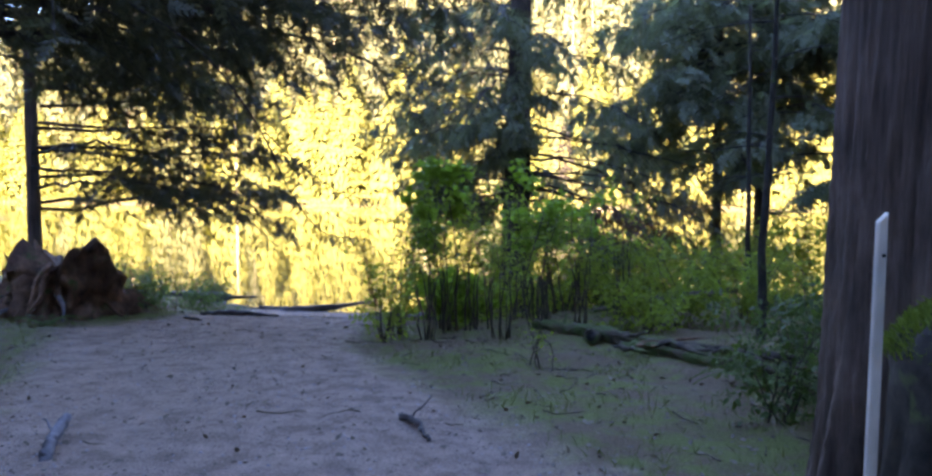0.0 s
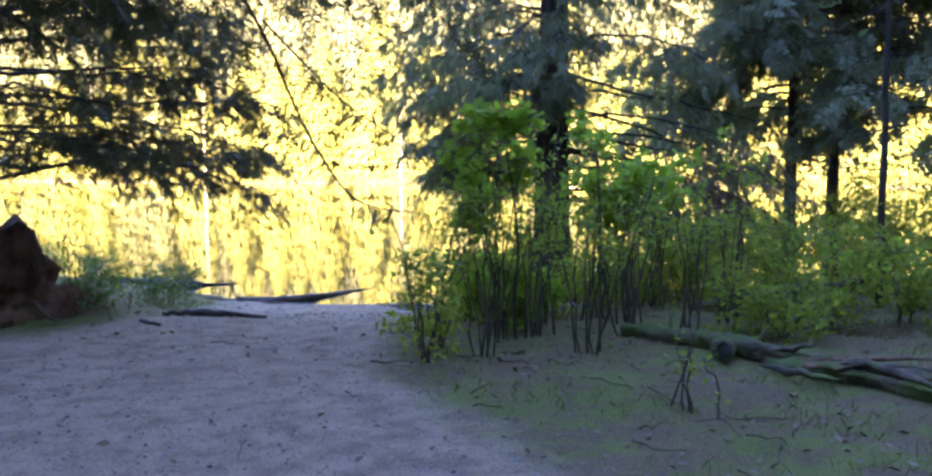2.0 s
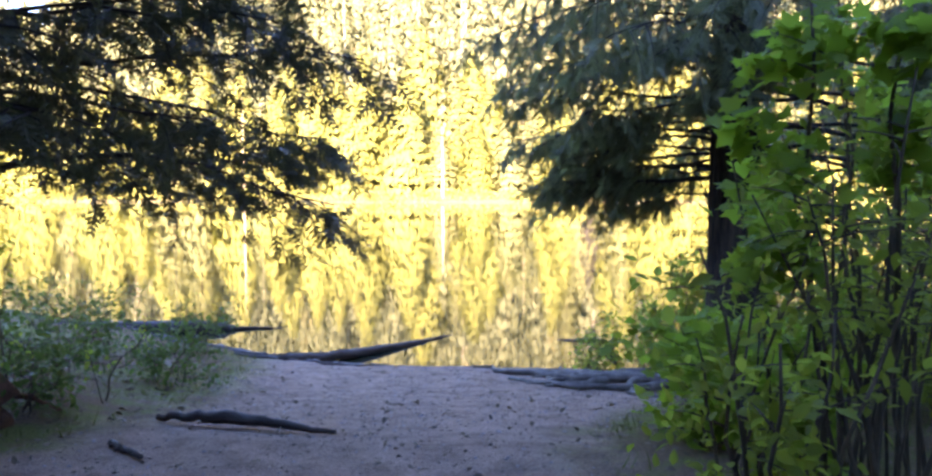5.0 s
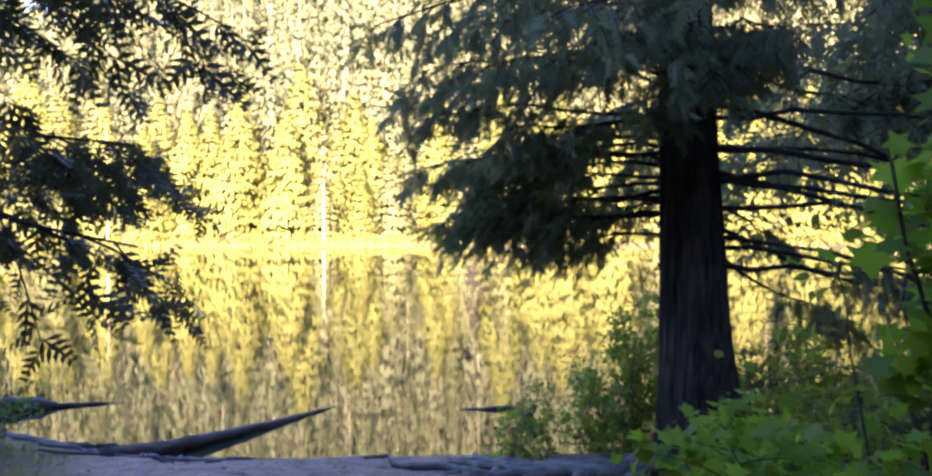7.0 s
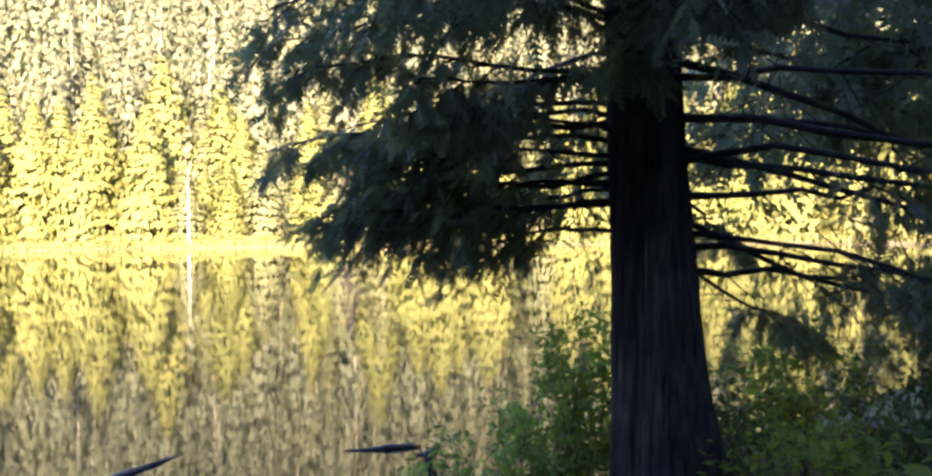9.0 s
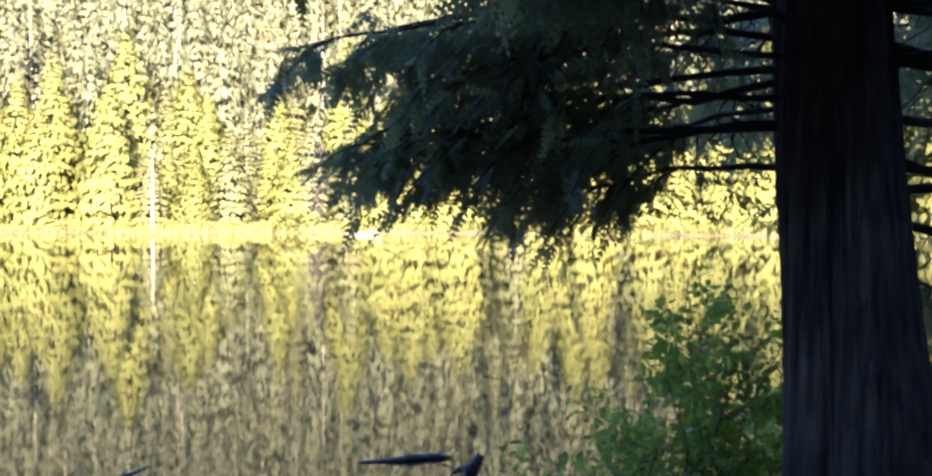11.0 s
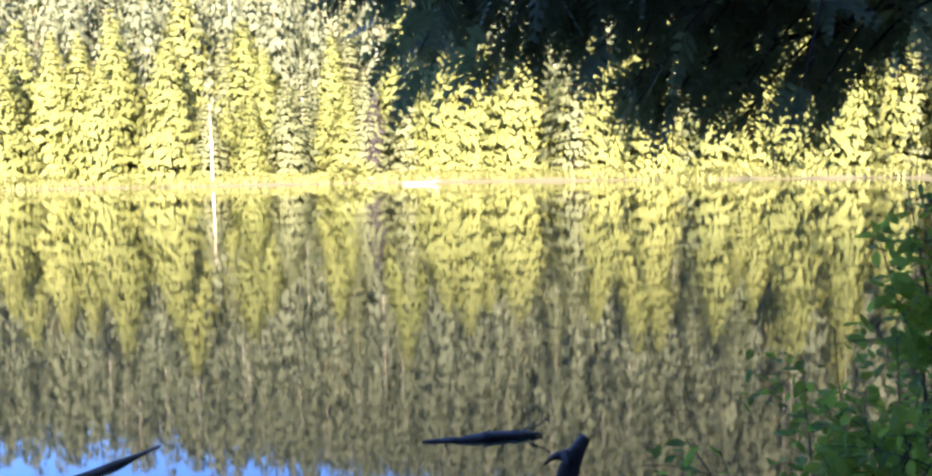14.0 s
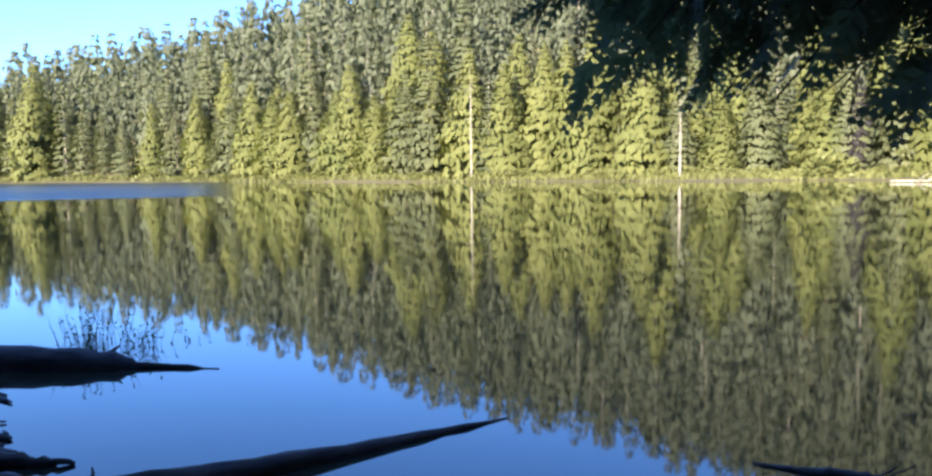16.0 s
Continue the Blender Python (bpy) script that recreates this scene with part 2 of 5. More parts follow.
def outward(V, height_m):
    """Directions away from the middle line of a standing crown, slightly upwards."""
    d = np.asarray(V, float) * (1, 1, 0)
    r = np.linalg.norm(d, axis=1)[:, None]
    d = d / (r + 0.02 * height_m)
    d[:, 2] = 0.45
    return d / np.linalg.norm(d, axis=1)[:, None]


def part(name, geo, mat, parent=None, label="", smooth=False):
    """One mesh object out of (vertices, triangles), under a thing or a part."""
    me = geo if isinstance(geo, bpy.types.Mesh) else tri_mesh(name, geo[0], geo[1], smooth)
    if not me.materials:
        me.materials.append(mat)
    ob = new(name, me)
    if parent:
        ob.parent = parent
    if label:
        tagged(ob, label)
    return ob


def thing(name, label, category, at=(0, 0, 0), group="", kind=""):
    ob = new(name)
    ob.location = at
    ob.empty_display_size = 0.2
    return tagged(ob, label, category, group, kind)


def join(geos):
    Vs, Fs, n = [], [], 0
    for V, F in geos:
        Vs.append(np.asarray(V, float))
        Fs.append(np.asarray(F) + n)
        n += len(V)
    return np.concatenate(Vs), np.concatenate(Fs)


def tube(points, radii, sides=8, wobble=0.0, rng=None, caps=True):
    """A round branch along points; every ring may be uneven by wobble."""
    P = np.asarray(points, float)
    n = len(P)
    R = np.broadcast_to(np.asarray(radii, float), (n,))
    d = np.gradient(P, axis=0)
    d /= np.linalg.norm(d, axis=1)[:, None] + 1e-9
    ref = np.array([0.0, 0, 1]) if abs(d[0, 2]) < 0.9 else np.array([1.0, 0, 0])
    u = np.cross(d, ref)
    u /= np.linalg.norm(u, axis=1)[:, None] + 1e-9
    v = np.cross(d, u)
    a = np.linspace(0, 2 * np.pi, sides, endpoint=False)
    rad = R[:, None] * np.ones(sides)
    if wobble and rng is not None:
        rad = rad * (1 + wobble * rng.normal(size=(n, sides)) + wobble * rng.normal(size=sides))
    V = P[:, None, :] + rad[..., None] * (np.cos(a)[None, :, None] * u[:, None, :] + np.sin(a)[None, :, None] * v[:, None, :])
    V = V.reshape(-1, 3)
    i, j = np.meshgrid(np.arange(n - 1), np.arange(sides), indexing="ij")
    q = [i * sides + j, i * sides + (j + 1) % sides, (i + 1) * sides + (j + 1) % sides, (i + 1) * sides + j]
    F = np.concatenate([np.stack([q[0], q[1], q[2]], -1).reshape(-1, 3), np.stack([q[0], q[2], q[3]], -1).reshape(-1, 3)])
    if caps:
        V = np.concatenate([V, P[:1], P[-1:]])
        k = np.arange(sides)
        F = np.concatenate([F, np.stack([(k + 1) % sides, k, np.full(sides, n * sides)], -1),
                            np.stack([(n - 1) * sides + k, (n - 1) * sides + (k + 1) % sides, np.full(sides, n * sides + 1)], -1)])
    return V, F


def scatter(tv, tf, R, T):
    """Many transformed copies of a small template, joined."""
    n = len(T)
    V = np.einsum("nij,kj->nki", R, tv) + T[:, None, :]
    F = tf[None] + (np.arange(n) * len(tv))[:, None, None]
    return V.reshape(-1, 3), F.reshape(-1, 3)


def frames_for(x, rng, size, twist=0.6, up=(0, 0, 1)):
    """Turn matrices whose first axis is x, the third near up, with random twist and the given sizes."""
    x = x / (np.linalg.norm(x, axis=1)[:, None] + 1e-9)
    up = np.broadcast_to(np.asarray(up, float), x.shape) + rng.normal(size=x.shape) * twist
    y = np.cross(up, x)
    y /= np.linalg.norm(y, axis=1)[:, None] + 1e-9
    z = np.cross(x, y)
    return np.stack([x, y, z], -1) * np.asarray(size)[:, None, None]


def frond_template(pairs=8, spread=0.40, width=0.042, angle=48, sag=0.10):
    V, F = [], []

    def blade(a, b, w):
        a, b = np.array(a), np.array(b)
        d = (b - a) / np.linalg.norm(b - a)
        s = np.array([-d[1], d[0], 0]) * w
        m = a + (b - a) * 0.45
        k = len(V)
        V.extend([a, m + s, b, m - s])
        F.extend([(k, k + 1, k + 2), (k, k + 2, k + 3)])

    blade((0, 0, 0), (1, 0, -sag), width * 0.8)
    for i in range(pairs):
        s = 0.10 + 0.82 * i / (pairs - 1)
        l = spread * (1.0 - 0.75 * s) * (0.9 + 0.2 * ((i * 37) % 10) / 10)
        for sg in (1, -1):
            o = 0.02 * sg
            ca, sa = math.cos(radians(angle)), math.sin(radians(angle))
            blade((s + o, 0, -sag * s), (s + o + l * ca, sg * l * sa, -sag * s - l * 0.22), width)
    return np.array(V), np.array(F)


FROND = frond_template(pairs=6, spread=0.36, width=0.053, angle=44, sag=0.25)
FROND_FINE = frond_template(pairs=5, spread=0.46, width=0.06)
FROND_COARSE = frond_template(pairs=4, spread=0.48, width=0.085)
LEAF = (np.array([(0, 0, 0), (0.30, 0.26, 0.05), (0.62, 0.22, 0.04), (1, 0, -0.06), (0.62, -0.22, 0.04), (0.30, -0.26, 0.05), (0.5, 0, -0.02)]),
        np.array([(0, 6, 1), (1, 6, 2), (2, 6, 3), (3, 6, 4), (4, 6, 5), (5, 6, 0)]))
_lobes = [(0.0, 0.0), (0.15, 0.32), (0.05, 0.62), (0.38, 0.40), (0.55, 0.66), (0.62, 0.26), (1.0, 0.0)]
MAPLE_LEAF = (np.array([(x, y, 0.04 * abs(y)) for x, y in _lobes] + [(x, -y, 0.04 * abs(y)) for x, y in _lobes[1:-1][::-1]] + [(0.4, 0, 0)]),
              np.array([(i, (i + 1) % 12, 12) for i in range(12)])[:, [1, 0, 2]])
BLADE = (np.array([(0, -0.03, 0), (0, 0.03, 0), (0.55, 0.02, 0.06), (0.55, -0.02, 0.06), (1, 0, -0.05)]), np.array([(0, 1, 2), (0, 2, 3), (3, 2, 4)]))
STONE = (np.array([(1, 0, 0), (-1, 0, 0), (0, 1, 0), (0, -1, 0), (0, 0, 0.6), (0.6, 0.6, 0.25), (-0.6, -0.55, 0.3), (0, 0, -0.5)]),
         np.array([(0, 5, 4), (5, 2, 4), (2, 1, 4), (1, 6, 4), (6, 3, 4), (3, 0, 4), (2, 5, 7), (5, 0, 7), (0, 3, 7), (3, 6, 7), (6, 1, 7), (1, 2, 7)]))

# ---- the ground, one sheet ----
C0 = (-1.0, 13.0)
SHORE_X = [-400, -100, -30, -12, -6, -4.2, -3.2, -1.5, 0.2, 1.2, 3, 6, 20, 60, 400]
SHORE_Y = [160, 62, 31, 21.5, 17.3, 15.9, 15.45, 15.35, 15.15, 15.6, 16.4, 17.6, 22, 32, 60]
FAR_AZ = [-180, -90, -78, -65, -44, -25, -8, 3, 17, 24, 31, 40, 48, 60, 66, 90, 180]
FAR_R = [900, 120, 66, 78, 88, 92, 101, 100, 110, 122, 140, 165, 195, 200, 210, 900, 900]
HILL_AZ = [-180, -90, -60, -30, -6, 0, 11, 17, 24, 31, 40, 48, 60, 90, 180]
HILL_H = [10, 70, 136, 142, 122, 96, 76, 64, 50, 38, 25, 17, 11, 5, 5]


def smooth_noise(x, y, seed):
    r = np.random.default_rng(seed)
    out = 0
    for k in range(6):
        a, b, c = r.uniform(-1, 1, 3)
        out = out + np.sin(a * 2 * x + b * 2 * y + c * 9) * np.cos(b * 2.3 * x - a * 1.7 * y + 4 * c)
    return out / 3


PATH_Y = [-20, -4, 2, 4.2, 6.3, 7.7, 9, 11, 12.6, 13.6, 15.5]
PATH_RIGHT = [4.5, 2.3, 1.25, 0.55, -0.3, -1.06, -1.25, -1.05, -0.1, 0.25, 0.2]
PATH_LEFT = [-2.0, -2.4, -2.8, -3.0, -3.6, -4.2, -4.55, -3.7, -3.75, -3.9, -4.2]


def path_mask(x, y):
    r, l = np.interp(y, PATH_Y, PATH_RIGHT), np.interp(y, PATH_Y, PATH_LEFT)
    return np.clip(np.minimum(r - x, x - l) / 1.0 + 0.5, 0, 1) * (y < 15.6)


def height(x, y):
    x, y = np.asarray(x, float), np.asarray(y, float)
    d = np.interp(x, SHORE_X, SHORE_Y) - y
    near = np.interp(d, [-30, -6, -1.5, -0.25, 0, 0.25, 2.4, 5.0, 8.0, 30, 60, 120, 250, 900], [-4, -1.6, -0.5, -0.2, 0.0, 0.15, 0.40, 0.82, 0.95, 1.6, 4, 10, 18, 25])
    flat = path_mask(x, y)
    rough = smooth_noise(x * 1.1, y * 1.1, 3) * 0.07 + smooth_noise(x * 3.1, y * 3.1, 5) * 0.035
    near = near + np.where(d > 0.1, rough * (1 - 0.85 * flat), 0) * np.clip(d, 0, 1)
    az = np.degrees(np.arctan2(-(x - C0[0]), y - C0[1]))
    r = np.hypot(x - C0[0], y - C0[1])
    d2 = r - np.interp(az, FAR_AZ, FAR_R) + smooth_noise(az * 0.35, r * 0, 8) * 1.5
    top = np.interp(az, HILL_AZ, HILL_H)
    far = np.interp(d2, [-20, 0, 1.5, 8, 20], [-3, 0, 0.35, 0.9, 3.0]) + top * (1 - np.exp(-np.clip(d2 - 16, 0, None) * 1.15 / (top + 25)))
    return np.where(d > -2.0, near, np.maximum(near, far))


def ground_z(x, y):
    return float(height(x, y))


def build_ground():
    na = 360
    rad = [0.0]
    while rad[-1] < 1600:
        rad.append(rad[-1] + max(0.11, rad[-1] * 0.021))
    rad = np.array(rad[1:])
    a = np.linspace(0, 2 * np.pi, na, endpoint=False)
    X = -1.2 + rad[:, None] * np.cos(a)
    Y = 8.5 + rad[:, None] * np.sin(a)
    V = np.stack([X, Y, height(X, Y)], -1).reshape(-1, 3)
    V = np.concatenate([V, [[-1.2, 8.5, ground_z(-1.2, 8.5)]]])
    i, j = np.meshgrid(np.arange(len(rad) - 1), np.arange(na), indexing="ij")
    q = [i * na + j, i * na + (j + 1) % na, (i + 1) * na + (j + 1) % na, (i + 1) * na + j]
    F = np.concatenate([np.stack([q[0], q[2], q[1]], -1).reshape(-1, 3), np.stack([q[0], q[3], q[2]], -1).reshape(-1, 3)])
    k = np.arange(na)
    F = np.concatenate([F, np.stack([np.full(na, len(V) - 1), k, (k + 1) % na], -1)])
    me = tri_mesh("ground", V, F, True)
    at = me.attributes.new("path", "FLOAT", "POINT")
    at.data.foreach_set("value", path_mask(V[:, 0], V[:, 1]).astype(np.float32))
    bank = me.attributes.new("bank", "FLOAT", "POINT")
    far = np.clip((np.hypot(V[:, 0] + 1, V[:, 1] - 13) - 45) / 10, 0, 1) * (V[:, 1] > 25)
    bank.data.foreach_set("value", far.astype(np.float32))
    me.materials.append(ground_material())
    return tagged(new("ground", me), "trodden gravel path between mossy forest floor and shore", "ground", kind="structure")


build_ground()


def build_water():
    s = 700
    V = [(-s, 14, 0), (s, 14, 0), (s, s, 0), (-s, s, 0)]
    ob = part("water", (V, [(0, 1, 2), (0, 2, 3)]), water_material())
    return tagged(ob, "calm dark lake water mirroring the wooded hill", "lake", kind="structure")


build_water()


# ---- conifers ----
KITE = (np.array([(0, 0, 0), (0.45, 0.26, 0.03), (1, 0, -0.10), (0.45, -0.26, 0.03)]), np.array([(0, 1, 2), (0, 2, 3)]))


def spray_crown(rng, height_m, radius, whorls, per, sprays, droop, hang, start=0.03, ragged=0.3, grain=0.62, taper=1.5):
    """Crown of a conifer seen from afar: whorls of drooping branches, each set with small hanging or level sprays."""
    X, T, S, U = [], [], [], []
    lop = 1 + 0.22 * np.sin(rng.uniform(0, 6.28) + np.linspace(0, 6.28, 12, endpoint=False))
    for w in range(whorls):
        s = start + (1 - start) * (w + rng.uniform(-0.4, 0.4)) / whorls
        r = radius * min(1.0, (1 - s) * taper) ** 0.85 * min(1.0, 0.7 + (s - start) * 3) + 0.012 * height_m
        for b in range(per):
            a = 2 * math.pi * (b + rng.uniform(0, 1)) / per
            l = r * rng.uniform(1 - ragged, 1 + ragged * 0.6) * lop[int(a / 6.2832 * 12) % 12]
            d = np.array([math.cos(a), math.sin(a), 0.0])
            side = np.array([-d[1], d[0], 0.0])
            k = max(2, int(sprays * (0.35 + 0.65 * l / radius)))
            u = 1 - 0.55 * rng.random(k) ** 1.6
            fan = rng.normal(size=k) * 0.22 * l * u
            T.append(np.outer(u * l, d) + np.outer(fan, side) + np.outer(s * height_m - droop * l * u ** 1.6, (0, 0, 1)))
            X.append(d * (1 - hang) + side * rng.normal(size=(k, 1)) * 0.35 + np.array([0, 0, -hang]) + rng.normal(size=(k, 3)) * 0.12)
            S.append(grain * (0.30 + 0.70 * l / radius) * rng.uniform(0.6, 1.35, k))
            U.append(np.broadcast_to(d * (0.3 + hang) + np.array([0, 0, 1 - hang * 0.8]), (k, 3)))
    X, T, S, U = np.concatenate(X), np.concatenate(T), np.concatenate(S), np.concatenate(U)
    return scatter(*KITE, frames_for(X, rng, S, 0.25, U), T)


def trunk_geo(h, r, rng, sides=7):
    z = np.linspace(-0.5, h, 9)
    p = np.stack([np.cumsum(rng.normal(size=9)) * 0.02, np.cumsum(rng.normal(size=9)) * 0.02, z], -1)
    return tube(p, r * (1 - 0.93 * np.clip(z, 0, None) / h), sides)


def build_far_trees():
    rng = np.random.default_rng(11)
    kinds = []
    for i in range(9):
        cedar = i < 5
        h = rng.uniform(15, 22)
        if cedar:
            crown = spray_crown(rng, h, rng.uniform(2.3, 3.0), 38, 9, 10, 0.40, 0.80, 0.02, 0.30, 0.82, rng.uniform(1.3, 1.9))
        else:
            crown = spray_crown(rng, h, rng.uniform(2.1, 2.7), 32, 9, 10, 0.25, 0.55, 0.03, 0.32, 0.74, rng.uniform(1.2, 1.6))
        cm = crown_mesh("crown", *crown, outward(crown[0], h))
        cm.materials.append(M_FAR_A if cedar else M_FAR_B)
        tm = tri_mesh("trunk", *trunk_geo(h * 0.98, 0.22, rng), True)
        tm.materials.append(M_SNAG if i == 8 else M_LIMB)
        kinds.append((h, cm, tm, cedar))
    for az in np.arange(-66, 62, 1.35):
        for row in range(2):
            if row and rng.random() < 0.35:
                continue
            a = az + rng.uniform(-0.4, 0.4)
            if -9.2 < a < -7.8:
                continue
            r = np.interp(a, FAR_AZ, FAR_R) + rng.uniform(7, 12) + row * rng.uniform(6, 10)
            x, y = C0[0] - r * math.sin(radians(a)), C0[1] + r * math.cos(radians(a))
            h, cm, tm, cedar = kinds[rng.choice(9, p=[.15, .15, .13, .12, .1, .1, .1, .1, .05])]
            s = rng.uniform(0.55, 1.15) * (1 + 0.25 * row)
            t = thing("conifer", "tall sunlit yellow-green cedar on the far shore" if cedar else "tall sunlit dark green fir on the far shore", "tree",
                      (x, y, ground_z(x, y) - 0.1), "far shore trees")
            t.rotation_euler = (0, 0, rng.uniform(0, 6.28))
            w = s ** 0.6 * (1.35 if cedar else 1.1)
            t.scale = (w * rng.uniform(0.85, 1.15), w * rng.uniform(0.85, 1.15), s)
            part("trunk", tm, None, t)
            part("crown", cm, None, t)
    # an added near-black conifer stands in for the shaded cleft of the shore trees
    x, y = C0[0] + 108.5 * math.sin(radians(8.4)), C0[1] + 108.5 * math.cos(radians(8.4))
    t = thing("gap_shade_tree", "made-up near-black conifer standing in for a shaded gap on the far shore", "tree", (x, y, ground_z(x, y) - 0.1))
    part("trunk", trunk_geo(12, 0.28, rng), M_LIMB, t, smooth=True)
    part("crown", spray_crown(rng, 12, 1.15, 34, 8, 8, 0.3, 0.6, 0.0, 0.3, 0.7, 2.2), M_GAP_SHADE, t)
    # bare snags at the water's edge
    for az, h, r, d in ((2.75, 9.5, 0.20, 2.5), (17.4, 16.5, 0.16, 3.0), (24.5, 17, 0.12, 14), (-21, 11, 0.08, 13), (31, 15, 0.10, 12), (9.0, 15, 0.07, 15)):
        R = np.interp(az, FAR_AZ, FAR_R) + d
        x, y = C0[0] - R * math.sin(radians(az)), C0[1] + R * math.cos(radians(az))
        t = thing("snag", "pale bare dead trunk standing on the far shore", "dead tree", (x, y, ground_z(x, y)), "far shore snags")
        part("trunk", trunk_geo(h, r, rng), M_SNAG, t, smooth=True)
        for k in range(7):
            z0 = h * rng.uniform(0.3, 0.95)
            a = rng.uniform(0, 6.28)
            l = rng.uniform(0.4, 1.3)
            part("branch", tube([(0, 0, z0), (l * 0.6 * math.cos(a), l * 0.6 * math.sin(a), z0 + 0.05), (l * math.cos(a), l * math.sin(a), z0 - 0.15)], [0.04, 0.03, 0.01], 4), M_SNAG, t)


build_far_trees()


def build_hill_woods():
    rng = np.random.default_rng(5)
    tmpl = [spray_crown(rng, 1.0, rng.uniform(0.11, 0.15), 17, 6, 2.4, 0.3, 0.7, 0.05, 0.25, 0.09, 1.3) for _ in range(5)]
    tmpl += [spray_crown(rng, 1.0, rng.uniform(0.11, 0.14), 13, 5, 2.0, 0.3, 0.7, 0.05, 0.25, 0.12, 1.3) for _ in range(5)]
    soft = [outward(V, 1.0) for V, F in tmpl]
    geos, bare, ways = [], [], []
    for az in np.arange(-72, 66, 0.8):
        R0 = float(np.interp(az, FAR_AZ, FAR_R))
        d = rng.uniform(17, 24)
        while d < 330:
            a = az + rng.uniform(-0.5, 0.5)
            r = R0 + d
            x, y = C0[0] - r * math.sin(radians(a)), C0[1] + r * math.cos(radians(a))
            h = rng.uniform(12, 24)
            kind = rng.integers(5) + (0 if d < 55 else 5)
            V, F = tmpl[kind]
            t = rng.uniform(0, 6.28)
            c, s = math.cos(t) * h, math.sin(t) * h
            z = ground_z(x, y)
            ways.append(soft[kind] @ np.array([[c, s, 0], [-s, c, 0], [0, 0, h]]) / h)
            geos.append((V @ np.array([[c, s, 0], [-s, c, 0], [0, 0, h]]) + (x, y, z), F))
            if rng.random() < 0.09:
                bare.append(tube([(x, y, z), (x + rng.normal() * 0.2, y, z + h * 1.03)], [0.16, 0.04], 4))
            d += rng.uniform(6, 12) * (1 + d / 110)
    ob = part("hill_woods", crown_mesh("hill_woods", *join(geos), np.concatenate(ways)), M_FAR_C)
    tagged(ob, "dense conifer woods covering the hillside across the lake", "woods", kind="stuff")
    ob = part("hill_trunks", join(bare), M_SNAG)
    tagged(ob, "bare grey trunks standing among the hillside conifers", "trunks", kind="stuff")


build_hill_woods()


def build_shade_woods():
    """The unseen forest from which the walker comes, added between the low sun and the shore for shade."""
    rng = np.random.default_rng(6)
    tmpl = [spray_crown(rng, 1.0, rng.uniform(0.16, 0.20), 15, 6, 2.0, 0.3, 0.4, 0.05, 0.3, 0.15, 1.35) for _ in range(4)]
    fine = [spray_crown(rng, 1.0, rng.uniform(0.13, 0.17), 30, 9, 7, 0.3, 0.5, 0.05, 0.3, 0.05, 1.35) for _ in range(2)]
    geos, trunks = [], []
    for k in range(430):
        x, y = rng.uniform(-80, 55), rng.uniform(-75, -5)
        if abs(x) < 6 and y > -9:
            continue
        geo_h = rng.uniform(18, 25)
        t = rng.uniform(0, 6.28)
        c, s = math.cos(t) * geo_h, math.sin(t) * geo_h
        z = ground_z(x, y)
        V, F = tmpl[rng.integers(4)]
        geos.append((V @ np.array([[c, s, 0], [-s, c, 0], [0, 0, geo_h]]) + (x, y, z), F))
        trunks.append(tube([(x, y, z - 0.3), (x, y, z + geo_h * 0.95)], [0.35, 0.05], 6))
    for side in (-1, 1):
        for k in range(40):
            x, y = side * rng.uniform(16, 45) + (-1 if side < 0 else 3), rng.uniform(-4, 12)
            geo_h = rng.uniform(16, 22)
            z = ground_z(x, y)
            V, F = (fine[rng.integers(2)] if k < 8 else tmpl[rng.integers(4)])
            geos.append((V * geo_h + (x, y, z), F))
            trunks.append(tube([(x, y, z - 0.3), (x, y, z + geo_h * 0.95)], [0.3, 0.05], 6))
    # out-of-view crowns added to darken the right side of the bank cedar
    for k in range(16):
        x, y = rng.uniform(9, 17), rng.uniform(-7, 6)
        geo_h = rng.uniform(17, 22)
        z = ground_z(x, y)
        V, F = fine[rng.integers(2)]
        geos.append((V * geo_h + (x, y, z), F))
        trunks.append(tube([(x, y, z - 0.3), (x, y, z + geo_h * 0.95)], [0.3, 0.05], 6))
    tagged(part("forest_crowns", join(geos), M_HEMLOCK), "unseen conifer crowns added around the path to shade the shore", "woods", kind="stuff")
    tagged(part("forest_trunks", join(trunks), M_LIMB), "unseen conifer trunks under the crowns added to shade the shore", "trunks", kind="stuff")


build_shade_woods()


